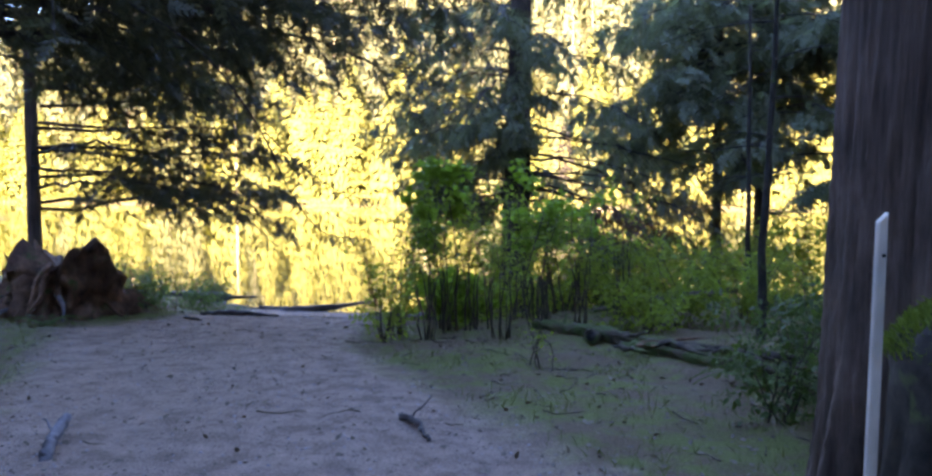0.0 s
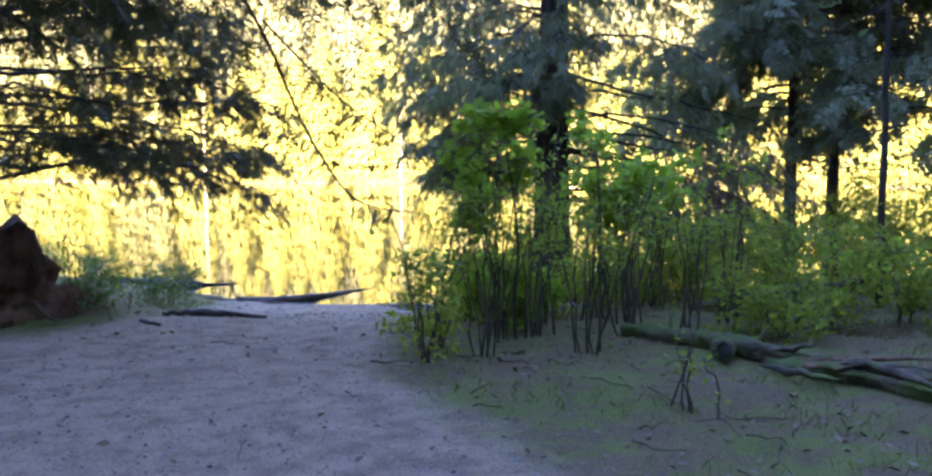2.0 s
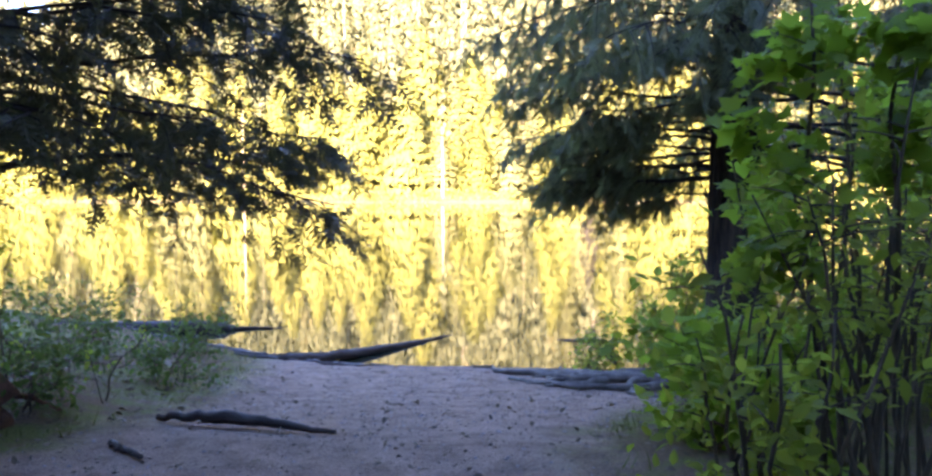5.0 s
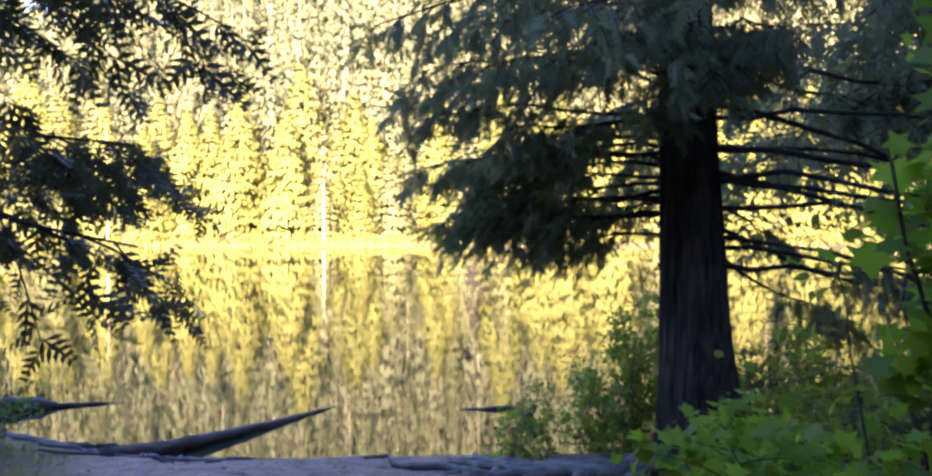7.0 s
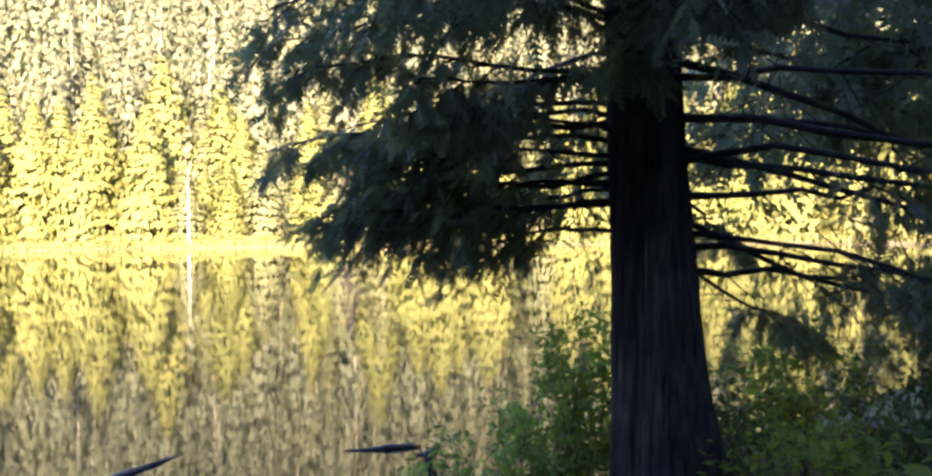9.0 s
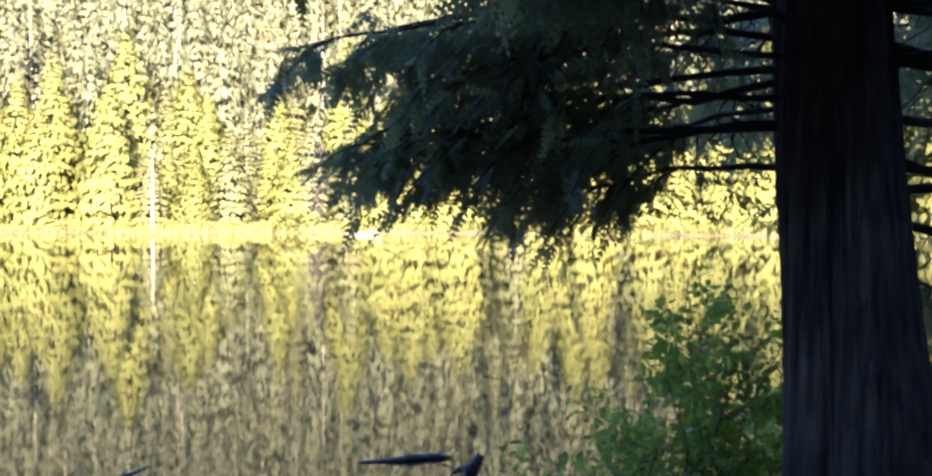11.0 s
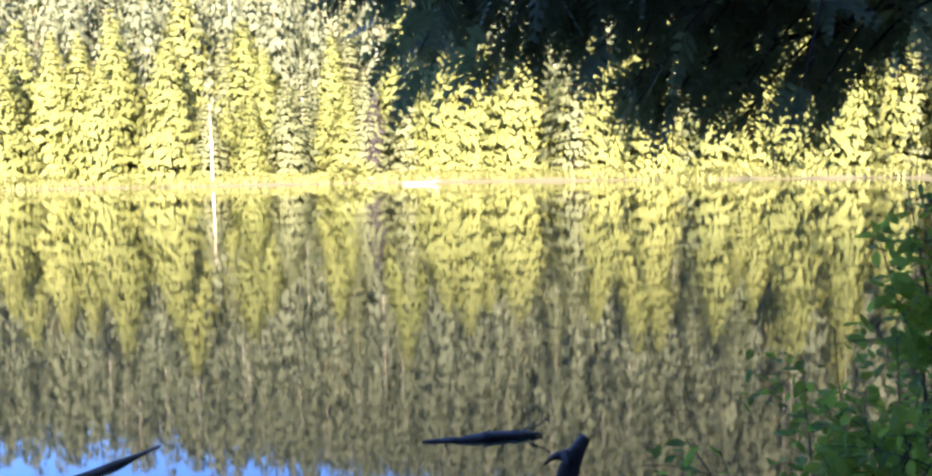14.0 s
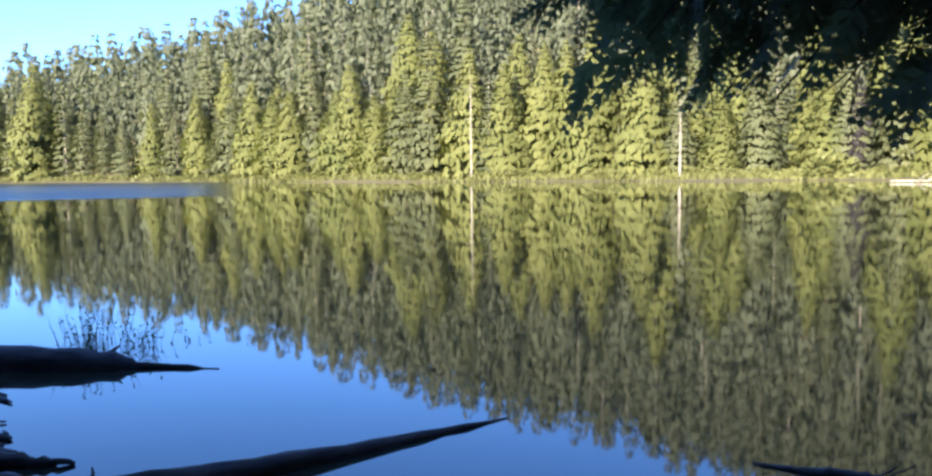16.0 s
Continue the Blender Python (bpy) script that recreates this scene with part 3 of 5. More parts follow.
def build_far_shore():
    rng = np.random.default_rng(21)
    # round bushes
    variants = []
    for k in range(4):
        n = 420
        d = rng.normal(size=(n, 3))
        d /= np.linalg.norm(d, axis=1)[:, None]
        d[:, 2] = np.abs(d[:, 2])
        lump = 1 + 0.22 * np.sin(d[:, 0] * 5 + k) * np.cos(d[:, 1] * 4 - k)
        T = d * (rng.uniform(0.55, 1.0, n) * lump)[:, None] * (1, 1, 0.85)
        variants.append(tri_mesh("foliage", *scatter(*KITE, frames_for(d + rng.normal(size=(n, 3)) * 0.7, rng, rng.uniform(0.18, 0.36, n), 1.0), T)))
        variants[-1].materials.append(M_FAR_BUSH)
    stem = tri_mesh("stem", *tube([(0, 0, -0.3), (0.05, 0, 0.3), (0, 0.05, 0.7)], [0.06, 0.05, 0.02], 5))
    stem.materials.append(M_LIMB)
    for k in range(120):
        az = rng.uniform(-64, 60)
        r = np.interp(az, FAR_AZ, FAR_R) + rng.uniform(2.5, 7)
        x, y = C0[0] - r * math.sin(radians(az)), C0[1] + r * math.cos(radians(az))
        s = rng.uniform(0.7, 1.5)
        if k == 0:
            az, s = -6.6, 3.0
            x, y = C0[0] + 104 * math.sin(radians(6.6)), C0[1] + 104 * math.cos(radians(6.6))
        b = thing("bush", "low rounded yellow-green bush on the far bank", "bush", (x, y, ground_z(x, y) - 0.15), "far shore bushes")
        b.rotation_euler, b.scale = (0, 0, rng.uniform(0, 6.28)), (s * rng.uniform(0.9, 1.6), s * rng.uniform(0.9, 1.5), s)
        part("foliage", variants[k % 4], None, b)
        part("stem", stem, None, b)
    n = 26000
    az = rng.uniform(-68, 64, n)
    r = np.interp(az, FAR_AZ, FAR_R) + rng.uniform(0.2, 8, n) ** 1.0
    x, y = C0[0] - r * np.sin(np.radians(az)), C0[1] + r * np.cos(np.radians(az))
    T = np.stack([x, y, height(x, y) - 0.05], -1)
    up = np.stack([rng.normal(size=n) * 0.35, rng.normal(size=n) * 0.35, np.ones(n)], -1)
    tv = BLADE[0] * (1, 4.0, 1)
    ob = part("shore_grass", scatter(tv, BLADE[1], frames_for(up, rng, rng.uniform(0.35, 0.95, n), 0.8, (1, 0, 0)), T), M_FAR_BUSH)
    tagged(ob, "tall pale sedge along the far waterline", "grass", kind="stuff")
    # fallen white log at the waterline
    t = thing("white_log", "bleached white fallen log at the far waterline", "log", (16.5, 97, 0.1))
    part("stem", tube([(-2.2, 0, 0.05), (-0.6, 0.3, 0.06), (1.0, 0.2, 0.05), (1.9, 0, 0.25)], [0.09, 0.10, 0.08, 0.04], 7), M_SNAG, t)
    for s in (0.2, 1.0):
        part("branch", tube([(s, 0.2, 0.1), (s + 0.5, 0.1, 0.55), (s + 0.8, 0, 0.75)], [0.06, 0.04, 0.02], 5), M_SNAG, t)


build_far_shore()


# ---- near trees ----
def limb_curve(base, az, rise, length, droop, rng, n=9):
    s = np.linspace(0, 1, n)
    d = np.array([math.cos(az), math.sin(az), 0])
    side = np.array([-d[1], d[0], 0])
    return np.asarray(base) + np.outer(s * length, d) + np.outer(rng.normal() * 0.08 * length * s ** 2, side) \
        + np.outer(length * (rise * s - droop * s ** 2), (0, 0, 1)) + np.cumsum(rng.normal(size=(n, 3)), 0) * 0.014 * length


def limb_foliage(curve, length, rng, bare=0.25, twigs=16, per=7, size=0.30, hang=0.9, reach=0.34):
    """Side twigs along a limb, each hung with sprays."""
    wood, X, T, S = [], [], [], []
    n = len(curve)
    for k in range(twigs):
        s = bare + (1 - bare) * (k + rng.uniform(0, 1)) / twigs
        f = s * (n - 1)
        i = min(int(f), n - 2)
        p = curve[i] + (curve[i + 1] - curve[i]) * (f - i)
        d = curve[i + 1] - curve[i]
        d = d / np.linalg.norm(d)
        sd = np.cross(d, (0, 0, 1)) * (1 if k % 2 else -1)
        l = length * reach * (1.15 - 0.75 * s) * rng.uniform(0.6, 1.25)
        way = d * rng.uniform(0.5, 0.9) + sd * rng.uniform(0.5, 1.0) + np.array([0, 0, rng.uniform(-0.45, 0.1)])
        way /= np.linalg.norm(way)
        u = np.linspace(0, 1, 5)
        tw = p + np.outer(u * l, way) + np.outer(-0.5 * hang * l * u ** 2, (0, 0, 1))
        wood.append(tube(tw, np.linspace(0.007, 0.002, 5), 4, caps=False))
        for m in range(per):
            v = rng.uniform(0.12, 1.0)
            g = v * 4
            j = min(int(g), 3)
            q = tw[j] + (tw[j + 1] - tw[j]) * (g - j)
            side = sd * rng.normal() * 0.5
            X.append(way * rng.uniform(0.3, 0.8) + side + np.array([0, 0, -hang * rng.uniform(0.4, 1.5)]) + rng.normal(size=3) * 0.5)
            T.append(q)
            S.append(size * rng.uniform(0.6, 1.25))
    for k in range(int(bare * 16)):
        i = rng.integers(1, max(2, int(bare * n) + 1))
        way = rng.normal(size=3) + (0, 0, -0.5)
        l = length * rng.uniform(0.08, 0.22)
        q = curve[i] + np.outer(np.linspace(0, l, 4), way / np.linalg.norm(way)) + rng.normal(size=(4, 3)) * 0.012
        wood.append(tube(q, np.linspace(0.005, 0.0015, 4), 4, caps=False))
    return wood, np.array(X), np.array(T), np.array(S)


def fluted_trunk(h, r, flare, rng, flutes=7, sides=56, rings=64, lean=(0, 0), depth=0.16, ridge=0.0, buttress=None):
    z = np.concatenate([np.linspace(-0.35, 1.6, rings // 2), np.linspace(1.7, h, rings // 2)])
    a = np.linspace(0, 2 * np.pi, sides, endpoint=False)
    ph = rng.uniform(0, 6.28, 3)
    zz = np.clip(z, -0.2, None)
    rad = r * (1 - 0.80 * np.clip(zz, 0, None) / h) * (1 + flare * np.exp(-np.clip(zz, -0.2, None) / 0.34))
    lob = np.sin(flutes * a + ph[0]) * 0.55 + np.sin((flutes - 3) * a + ph[1]) * 0.45
    amp = depth * (0.35 + 0.95 * np.exp(-np.clip(zz, 0, None) / 0.7))
    tw = zz * 0.12
    A = a[None, :] + tw[:, None]
    R = rad[:, None] * (1 + amp[:, None] * lob[None, :]) * (1 + 0.022 * rng.normal(size=(1, sides)) + 0.008 * rng.normal(size=(len(z), sides)))
    if ridge:
        keys = rng.normal(size=(7, sides))
        keys = keys + 0.6 * np.roll(keys, 1, 1) + 0.3 * np.roll(keys, 2, 1)
        f = np.clip((zz + 0.2) / 4.0, 0, 1) * 5.99
        i0 = f.astype(int)
        k0 = (f - i0)[:, None]
        strip = keys[i0] * (1 - k0) + keys[i0 + 1] * k0
        R = R * (1 + ridge * strip)
    if buttress:
        az, grow, reach = buttress
        R = R + r * grow * np.exp(-np.clip(zz, 0, None) / reach)[:, None] * np.clip(np.cos(A - radians(az)), 0, 1) ** 2
    V = np.stack([R * np.cos(A) + lean[0] * zz[:, None], R * np.sin(A) + lean[1] * zz[:, None], np.broadcast_to(z[:, None], R.shape)], -1).reshape(-1, 3)
    i, j = np.meshgrid(np.arange(len(z) - 1), np.arange(sides), indexing="ij")
    q = [i * sides + j, i * sides + (j + 1) % sides, (i + 1) * sides + (j + 1) % sides, (i + 1) * sides + j]
    F = np.concatenate([np.stack([q[0], q[1], q[2]], -1).reshape(-1, 3), np.stack([q[0], q[2], q[3]], -1).reshape(-1, 3)])
    V = np.concatenate([V, [[lean[0] * h, lean[1] * h, h + 0.1]]])
    k = np.arange(sides)
    F = np.concatenate([F, np.stack([(len(z) - 1) * sides + k, (len(z) - 1) * sides + (k + 1) % sides, np.full(sides, len(V) - 1)], -1)])
    return V, F


def conifer(name, label, at, h, r, limbs, seed, bark, leaf, flare=0.5, size=0.3, hang=0.9, twigs=16, per=7, lean=(0, 0), flutes=7, brown=None, template=None, depth=0.16, ridge=0.0, buttress=None):
    """A near conifer: fluted trunk, one part for every limb, its sprays in one part. limbs: (z, azimuth in degrees, length, rise, droop, bare)."""
    rng = np.random.default_rng(seed)
    z0 = ground_z(*at)
    t = thing(name, label, "tree", (at[0], at[1], z0))
    part("trunk", fluted_trunk(h, r, flare, rng, flutes, 150 if ridge else 56, 96 if ridge else 64, lean, depth, ridge, buttress), bark, t, smooth=True)
    twigwood, XS, TS, SS = [], [], [], []
    BX, BT, BS = [], [], []
    for z, azd, length, rise, droop, bare in limbs:
        az = radians(azd)
        rr = r * (1 - 0.8 * max(z, 0) / h) * 0.8
        base = np.array([lean[0] * z + math.cos(az) * rr, lean[1] * z + math.sin(az) * rr, z])
        c = limb_curve(base, az, rise, length, droop, rng)
        thick = 0.007 + 0.0065 * length
        part("limb", tube(c, np.linspace(thick, 0.005, len(c)), 7, 0.06, rng), M_LIMB, t, smooth=True)
        w, X, T, S = limb_foliage(c, length, rng, bare, twigs, per, size, hang)
        twigwood += w
        if brown is not None and brown(z, azd):
            BX.append(X), BT.append(T), BS.append(S)
        else:
            XS.append(X), TS.append(T), SS.append(S)
    tagged(part("twig_wood", join(twigwood), M_LIMB, t), kind="stuff")
    tv, tf = template or FROND
    X, T, S = np.concatenate(XS), np.concatenate(TS), np.concatenate(SS)
    tagged(part("foliage", scatter(tv, tf, frames_for(X, rng, S, 1.4, (0.2, -0.6, 0.3)), T), leaf, t), kind="stuff")
    if BX:
        X, T, S = np.concatenate(BX), np.concatenate(BT), np.concatenate(BS)
        part("withered_foliage", scatter(tv, tf, frames_for(X, rng, S, 0.9), T), M_BROWN, t, "withered red-brown sprays")
    return t


def random_limbs(rng, n, zlo, zhi, lmax, lmin=1.2, az=(0, 360), rise=(0.0, 0.25), droop=(0.15, 0.45), bare=(0.15, 0.35)):
    out = []
    for k in range(n):
        s = (k + rng.uniform(0, 1)) / n
        out.append((zlo + (zhi - zlo) * s, rng.uniform(*az), lmin + (lmax - lmin) * (1 - 0.6 * s) * rng.uniform(0.7, 1.0), rng.uniform(*rise), rng.uniform(*droop), rng.uniform(*bare)))
    return out


# the big cedar at the water's edge
TREE = (0.87, 14.02)
_r = np.random.default_rng(40)
MAIN_LIMBS = [
    (2.0, 143, 2.2, 0.02, 0.10, 0.25), (2.1, 132, 1.6, 0.05, 0.12, 0.3), (1.8, 118, 1.5, 0.0, 0.16, 0.35), (2.1, 152, 2.0, 0.05, 0.14, 0.3), (2.1, 105, 1.6, 0.05, 0.2, 0.3),
    (2.3, 160, 1.5, 0.14, 0.18, 0.3), (2.3, 136, 2.3, 0.08, 0.14, 0.25), (2.45, 182, 1.35, 0.18, 0.2, 0.3), (2.5, 148, 2.3, 0.10, 0.16, 0.25), (2.7, 196, 1.45, 0.18, 0.22, 0.25),
    (2.75, 165, 2.1, 0.15, 0.2, 0.22), (2.85, 138, 2.2, 0.13, 0.2, 0.22), (3.05, 205, 1.7, 0.18, 0.25, 0.22), (3.15, 178, 2.1, 0.18, 0.24, 0.2),
    (3.35, 155, 2.1, 0.18, 0.25, 0.2), (3.6, 195, 1.9, 0.2, 0.28, 0.2), (3.8, 170, 2.0, 0.2, 0.28, 0.2), (3.0, 110, 1.7, 0.12, 0.28, 0.25), (2.55, 90, 1.5, 0.05, 0.28, 0.3),
    (3.3, 225, 1.3, 0.2, 0.3, 0.25), (2.75, 240, 1.0, 0.2, 0.3, 0.3), (3.1, 258, 1.1, 0.2, 0.35, 0.2), (3.35, 276, 1.2, 0.2, 0.35, 0.2), (3.65, 248, 1.4, 0.2, 0.35, 0.2), (3.9, 290, 1.4, 0.2, 0.35, 0.2), (4.2, 262, 1.5, 0.2, 0.35, 0.2), (4.6, 278, 1.5, 0.2, 0.35, 0.2), (5.0, 250, 1.6, 0.2, 0.35, 0.2),
    (3.15, 250, 1.5, 0.15, 0.3, 0.1), (3.3, 240, 1.6, 0.15, 0.3, 0.1), (3.35, 264, 1.6, 0.15, 0.3, 0.1), (3.2, 168, 2.1, 0.14, 0.22, 0.15),
    (2.02, 5, 2.9, 0.03, 0.06, 0.65), (2.35, -20, 3.0, -0.30, 0.08, 0.6), (2.2, -48, 2.9, -0.02, 0.17, 0.55), (1.85, -12, 2.2, -0.42, -0.08, 0.6),
    (2.9, -5, 3.2, -0.22, 0.06, 0.5), (2.75, -35, 3.0, 0.02, 0.22, 0.45), (3.1, 15, 2.7, 0.06, 0.25, 0.4), (3.5, -20, 3.2, -0.12, 0.16, 0.45), (2.5, -32, 3.3, -0.15, 0.12, 0.5),
    (3.8, -50, 2.6, 0.15, 0.30, 0.35), (1.75, 25, 2.0, -0.30, 0.02, 0.55), (2.2, 40, 2.2, -0.1, 0.15, 0.5), (2.7, 60, 2.0, 0.05, 0.25, 0.4),
]
MAIN_LIMBS = [(z, a, l * 0.88 if 100 < a < 190 and z < 2.2 else l, *rest) for z, a, l, *rest in MAIN_LIMBS]
MAIN_LIMBS += [
    (1.7, -25, 2.6, -0.12, 0.05, 0.3), (1.8, -42, 2.4, -0.15, 0.05, 0.35), (1.6, 0, 2.6, -0.12, 0.04, 0.3), (2.3, -30, 2.8, -0.2, 0.08, 0.25),
    (2.6, -15, 3.0, -0.1, 0.1, 0.5),
    (2.05, 158, 1.9, 0.02, 0.12, 0.35), (2.2, 150, 1.9, 0.03, 0.10, 0.4), (2.4, 154, 1.8, 0.03, 0.12, 0.35), (2.55, 162, 1.7, 0.05, 0.16, 0.3), (2.6, 145, 2.0, 0.05, 0.16, 0.3),
]
MAIN_LIMBS += random_limbs(_r, 16, 4.0, 8.5, 2.6) + random_limbs(_r, 12, 3.5, 5.4, 2.6, 1.9, (195, 285), (0.05, 0.2), (0.2, 0.35), (0.15, 0.3))
conifer("cedar", "big shaded red cedar with drooping boughs on the bank", TREE, 15, 0.262, MAIN_LIMBS, 41, M_BARK, M_CEDAR, flare=0.30, size=0.165, hang=1.05, twigs=18, per=12, lean=(0.02, 0.11), flutes=5, depth=0.20, ridge=0.026, buttress=(-48, 0.75, 0.62),
        brown=lambda z, a: a == -48)

# conifers on the left of the path
_r = np.random.default_rng(50)
conifer("hemlock", "shaded hemlock with long low boughs over the path", (-6.3, 11.6), 14, 0.10,
        random_limbs(_r, 30, 1.3, 5.6, 3.7, 2.4, (-48, 35), (0.0, 0.12), (0.02, 0.14), (0.25, 0.45)) + random_limbs(_r, 12, 3.0, 8, 2.8),
        51, M_BARK_RED, M_HEMLOCK, size=0.165, hang=0.5, twigs=20, per=12, template=FROND_FINE)
_r = np.random.default_rng(60)
conifer("hemlock", "tall hemlock with heavy boughs high over the path", (-5.9, 6.9), 16, 0.24,
        random_limbs(_r, 24, 2.6, 5.2, 4.9, 3.4, (-25, 60), (0.08, 0.2), (0.03, 0.2), (0.25, 0.45)) + random_limbs(_r, 8, 3.8, 8, 3.2)
        + random_limbs(_r, 18, 3.0, 4.6, 4.4, 3.0, (5, 75), (0.0, 0.14), (0.05, 0.2), (0.2, 0.4))
        + random_limbs(_r, 8, 3.2, 4.4, 5.9, 5.2, (-8, 28), (0.0, 0.1), (0.08, 0.16), (0.4, 0.55)),
        61, M_BARK_RED, M_HEMLOCK, size=0.20, hang=0.6, twigs=18, per=10, template=FROND_FINE)

# conifers on the right, farther in
_r = np.random.default_rng(70)
conifer("fir", "dark dense fir standing beyond the thicket", (5.6, 15.2), 13, 0.10, random_limbs(_r, 26, 2.9, 6.0, 3.8, 2.4, (130, 300), (0, 0.2), (0.12, 0.3)) + random_limbs(_r, 16, 3.4, 8, 2.6, 1.6, (0, 360), (0, 0.2), (0.15, 0.35)), 71, M_BARK, M_CEDAR,
        size=0.30, twigs=15, per=8, template=FROND_COARSE)
_r = np.random.default_rng(73)
conifer("fir", "dense dark young fir above the green undergrowth", (4.5, 14.3), 12, 0.09, random_limbs(_r, 24, 2.6, 5.4, 2.0, 1.3, (0, 360), (0, 0.15), (0.12, 0.3), (0.1, 0.25)), 74, M_BARK, M_CEDAR,
        size=0.28, twigs=13, per=8, template=FROND_COARSE)
_r = np.random.default_rng(75)
conifer("fir", "slim dark fir with thin dead lower branches", (6.4, 12.9), 13, 0.145, random_limbs(_r, 14, 1.2, 3.5, 2.6, 1.2, bare=(0.6, 0.8)) + random_limbs(_r, 16, 3.5, 8, 2.4, 1.2), 76, M_BARK, M_CEDAR,
        flare=0.2, size=0.28, twigs=12, per=6, template=FROND_COARSE)
_r = np.random.default_rng(78)
conifer("fir", "dark fir in the woods behind the fallen log", (9.8, 14.6), 14, 0.2, random_limbs(_r, 18, 2.6, 8, 2.6, 1.4), 79, M_BARK, M_CEDAR, size=0.30, twigs=13, per=7, template=FROND_COARSE)


def dead_pole(at, h, r, seed, lean):
    rng = np.random.default_rng(seed)
    t = thing("dead_sapling", "thin dead conifer sapling with bare side twigs", "dead tree", (at[0], at[1], ground_z(*at)), "dead saplings")
    z = np.linspace(-0.2, h, 12)
    bend = np.cumsum(rng.normal(size=12)) * 0.012
    p = np.stack([lean * z + bend, bend[::-1] * 0.6, z], -1)
    part("stem", tube(p, np.linspace(r, r * 0.35, 12), 8, 0.08, rng), M_LIMB, t, smooth=True)
    for k in range(18):
        i = rng.integers(4, 11)
        a = rng.uniform(0, 6.28)
        l = rng.uniform(0.3, 1.2)
        d = np.array([math.cos(a), math.sin(a), rng.uniform(-0.25, 0.35)])
        c = p[i] + np.outer(np.linspace(0, l, 5), d) + np.outer(-0.2 * np.linspace(0, 1, 5) ** 2 * l, (0, 0, 1))
        part("twig", tube(c, np.linspace(0.009, 0.002, 5), 4), M_LIMB, t)


dead_pole((3.71, 10.4), 4.2, 0.045, 1, -0.02)
dead_pole((3.02, 8.05), 4.0, 0.05, 2, 0.02)

# the near trunk with a white stake before it
_r = np.random.default_rng(80)
conifer("cedar", "thick furrowed cedar trunk beside the start of the path", (2.16, 3.62), 17, 0.47, random_limbs(_r, 8, 5.0, 9, 3.2, 1.6), 81, M_BARK_RED, M_CEDAR, flare=0.12, flutes=9, size=0.34, twigs=12, per=5, template=FROND_COARSE, ridge=0.018)


def build_stake():
    t = thing("stake", "white painted wooden stake leaning beside a trunk", "stake", (1.175, 2.28, 0.93))
    bm = bmesh.new()
    bmesh.ops.create_cube(bm, size=1)
    bmesh.ops.scale(bm, vec=(0.042, 0.02, 1.62), verts=bm.verts)
    bmesh.ops.translate(bm, vec=(0, 0, 0.69), verts=bm.verts)
    top = [v for v in bm.verts if v.co.z > 1]
    for v in top:
        v.co.x *= 0.75
        v.co.z += 0.03 if v.co.x > 0 else 0
    bmesh.ops.bevel(bm, geom=bm.edges[:], offset=0.004, segments=1, affect="EDGES")
    bmesh.ops.triangulate(bm, faces=bm.faces[:])
    me = bpy.data.meshes.new("post")
    bm.to_mesh(me)
    bm.free()
    me.materials.append(M_STAKE)
    part("post", me, None, t)
    part("bolt_hole", tube([(0.004, -0.0125, 1.40), (0.004, -0.009, 1.40)], 0.006, 8), M_HOLE_SHADE, t, "small dark disc standing for the shade in a bolt hole")
    t.rotation_euler = (radians(-2), radians(2.2), radians(8))


build_stake()


def build_mossy_stump():
    rng = np.random.default_rng(58)
    at = (1.86, 2.92)
    t = thing("mossy_stump", "dark rotten stump with a bright moss cap beside the trunk", "stump", (at[0], at[1], ground_z(*at)))
    z = np.array([-0.2, 0.1, 0.35, 0.6, 0.8, 0.92, 0.98])
    c = np.stack([0.02 * np.sin(z * 5), 0.02 * np.cos(z * 4), z], -1)
    part("stump_body", tube(c, [0.36, 0.32, 0.28, 0.27, 0.26, 0.22, 0.12], 26, 0.05, rng), M_LIMB, t, smooth=True)
    n = 4200
    a, q = rng.uniform(0, 6.28, n), np.sqrt(rng.uniform(0, 1, n))
    T = np.stack([0.27 * q * np.cos(a), 0.27 * q * np.sin(a), 1.0 - 0.18 * q ** 3 + rng.normal(size=n) * 0.012], -1)
    up = np.stack([0.7 * q * np.cos(a), 0.7 * q * np.sin(a), np.ones(n)], -1) + rng.normal(size=(n, 3)) * 0.45
    tagged(part("moss_cap", scatter(BLADE[0] * (1, 3, 1), BLADE[1], frames_for(up, rng, rng.uniform(0.02, 0.05, n), 0.9, (1, 0, 0)), T), M_MOSS, t, "bright green moss cap"), kind="stuff")


build_mossy_stump()


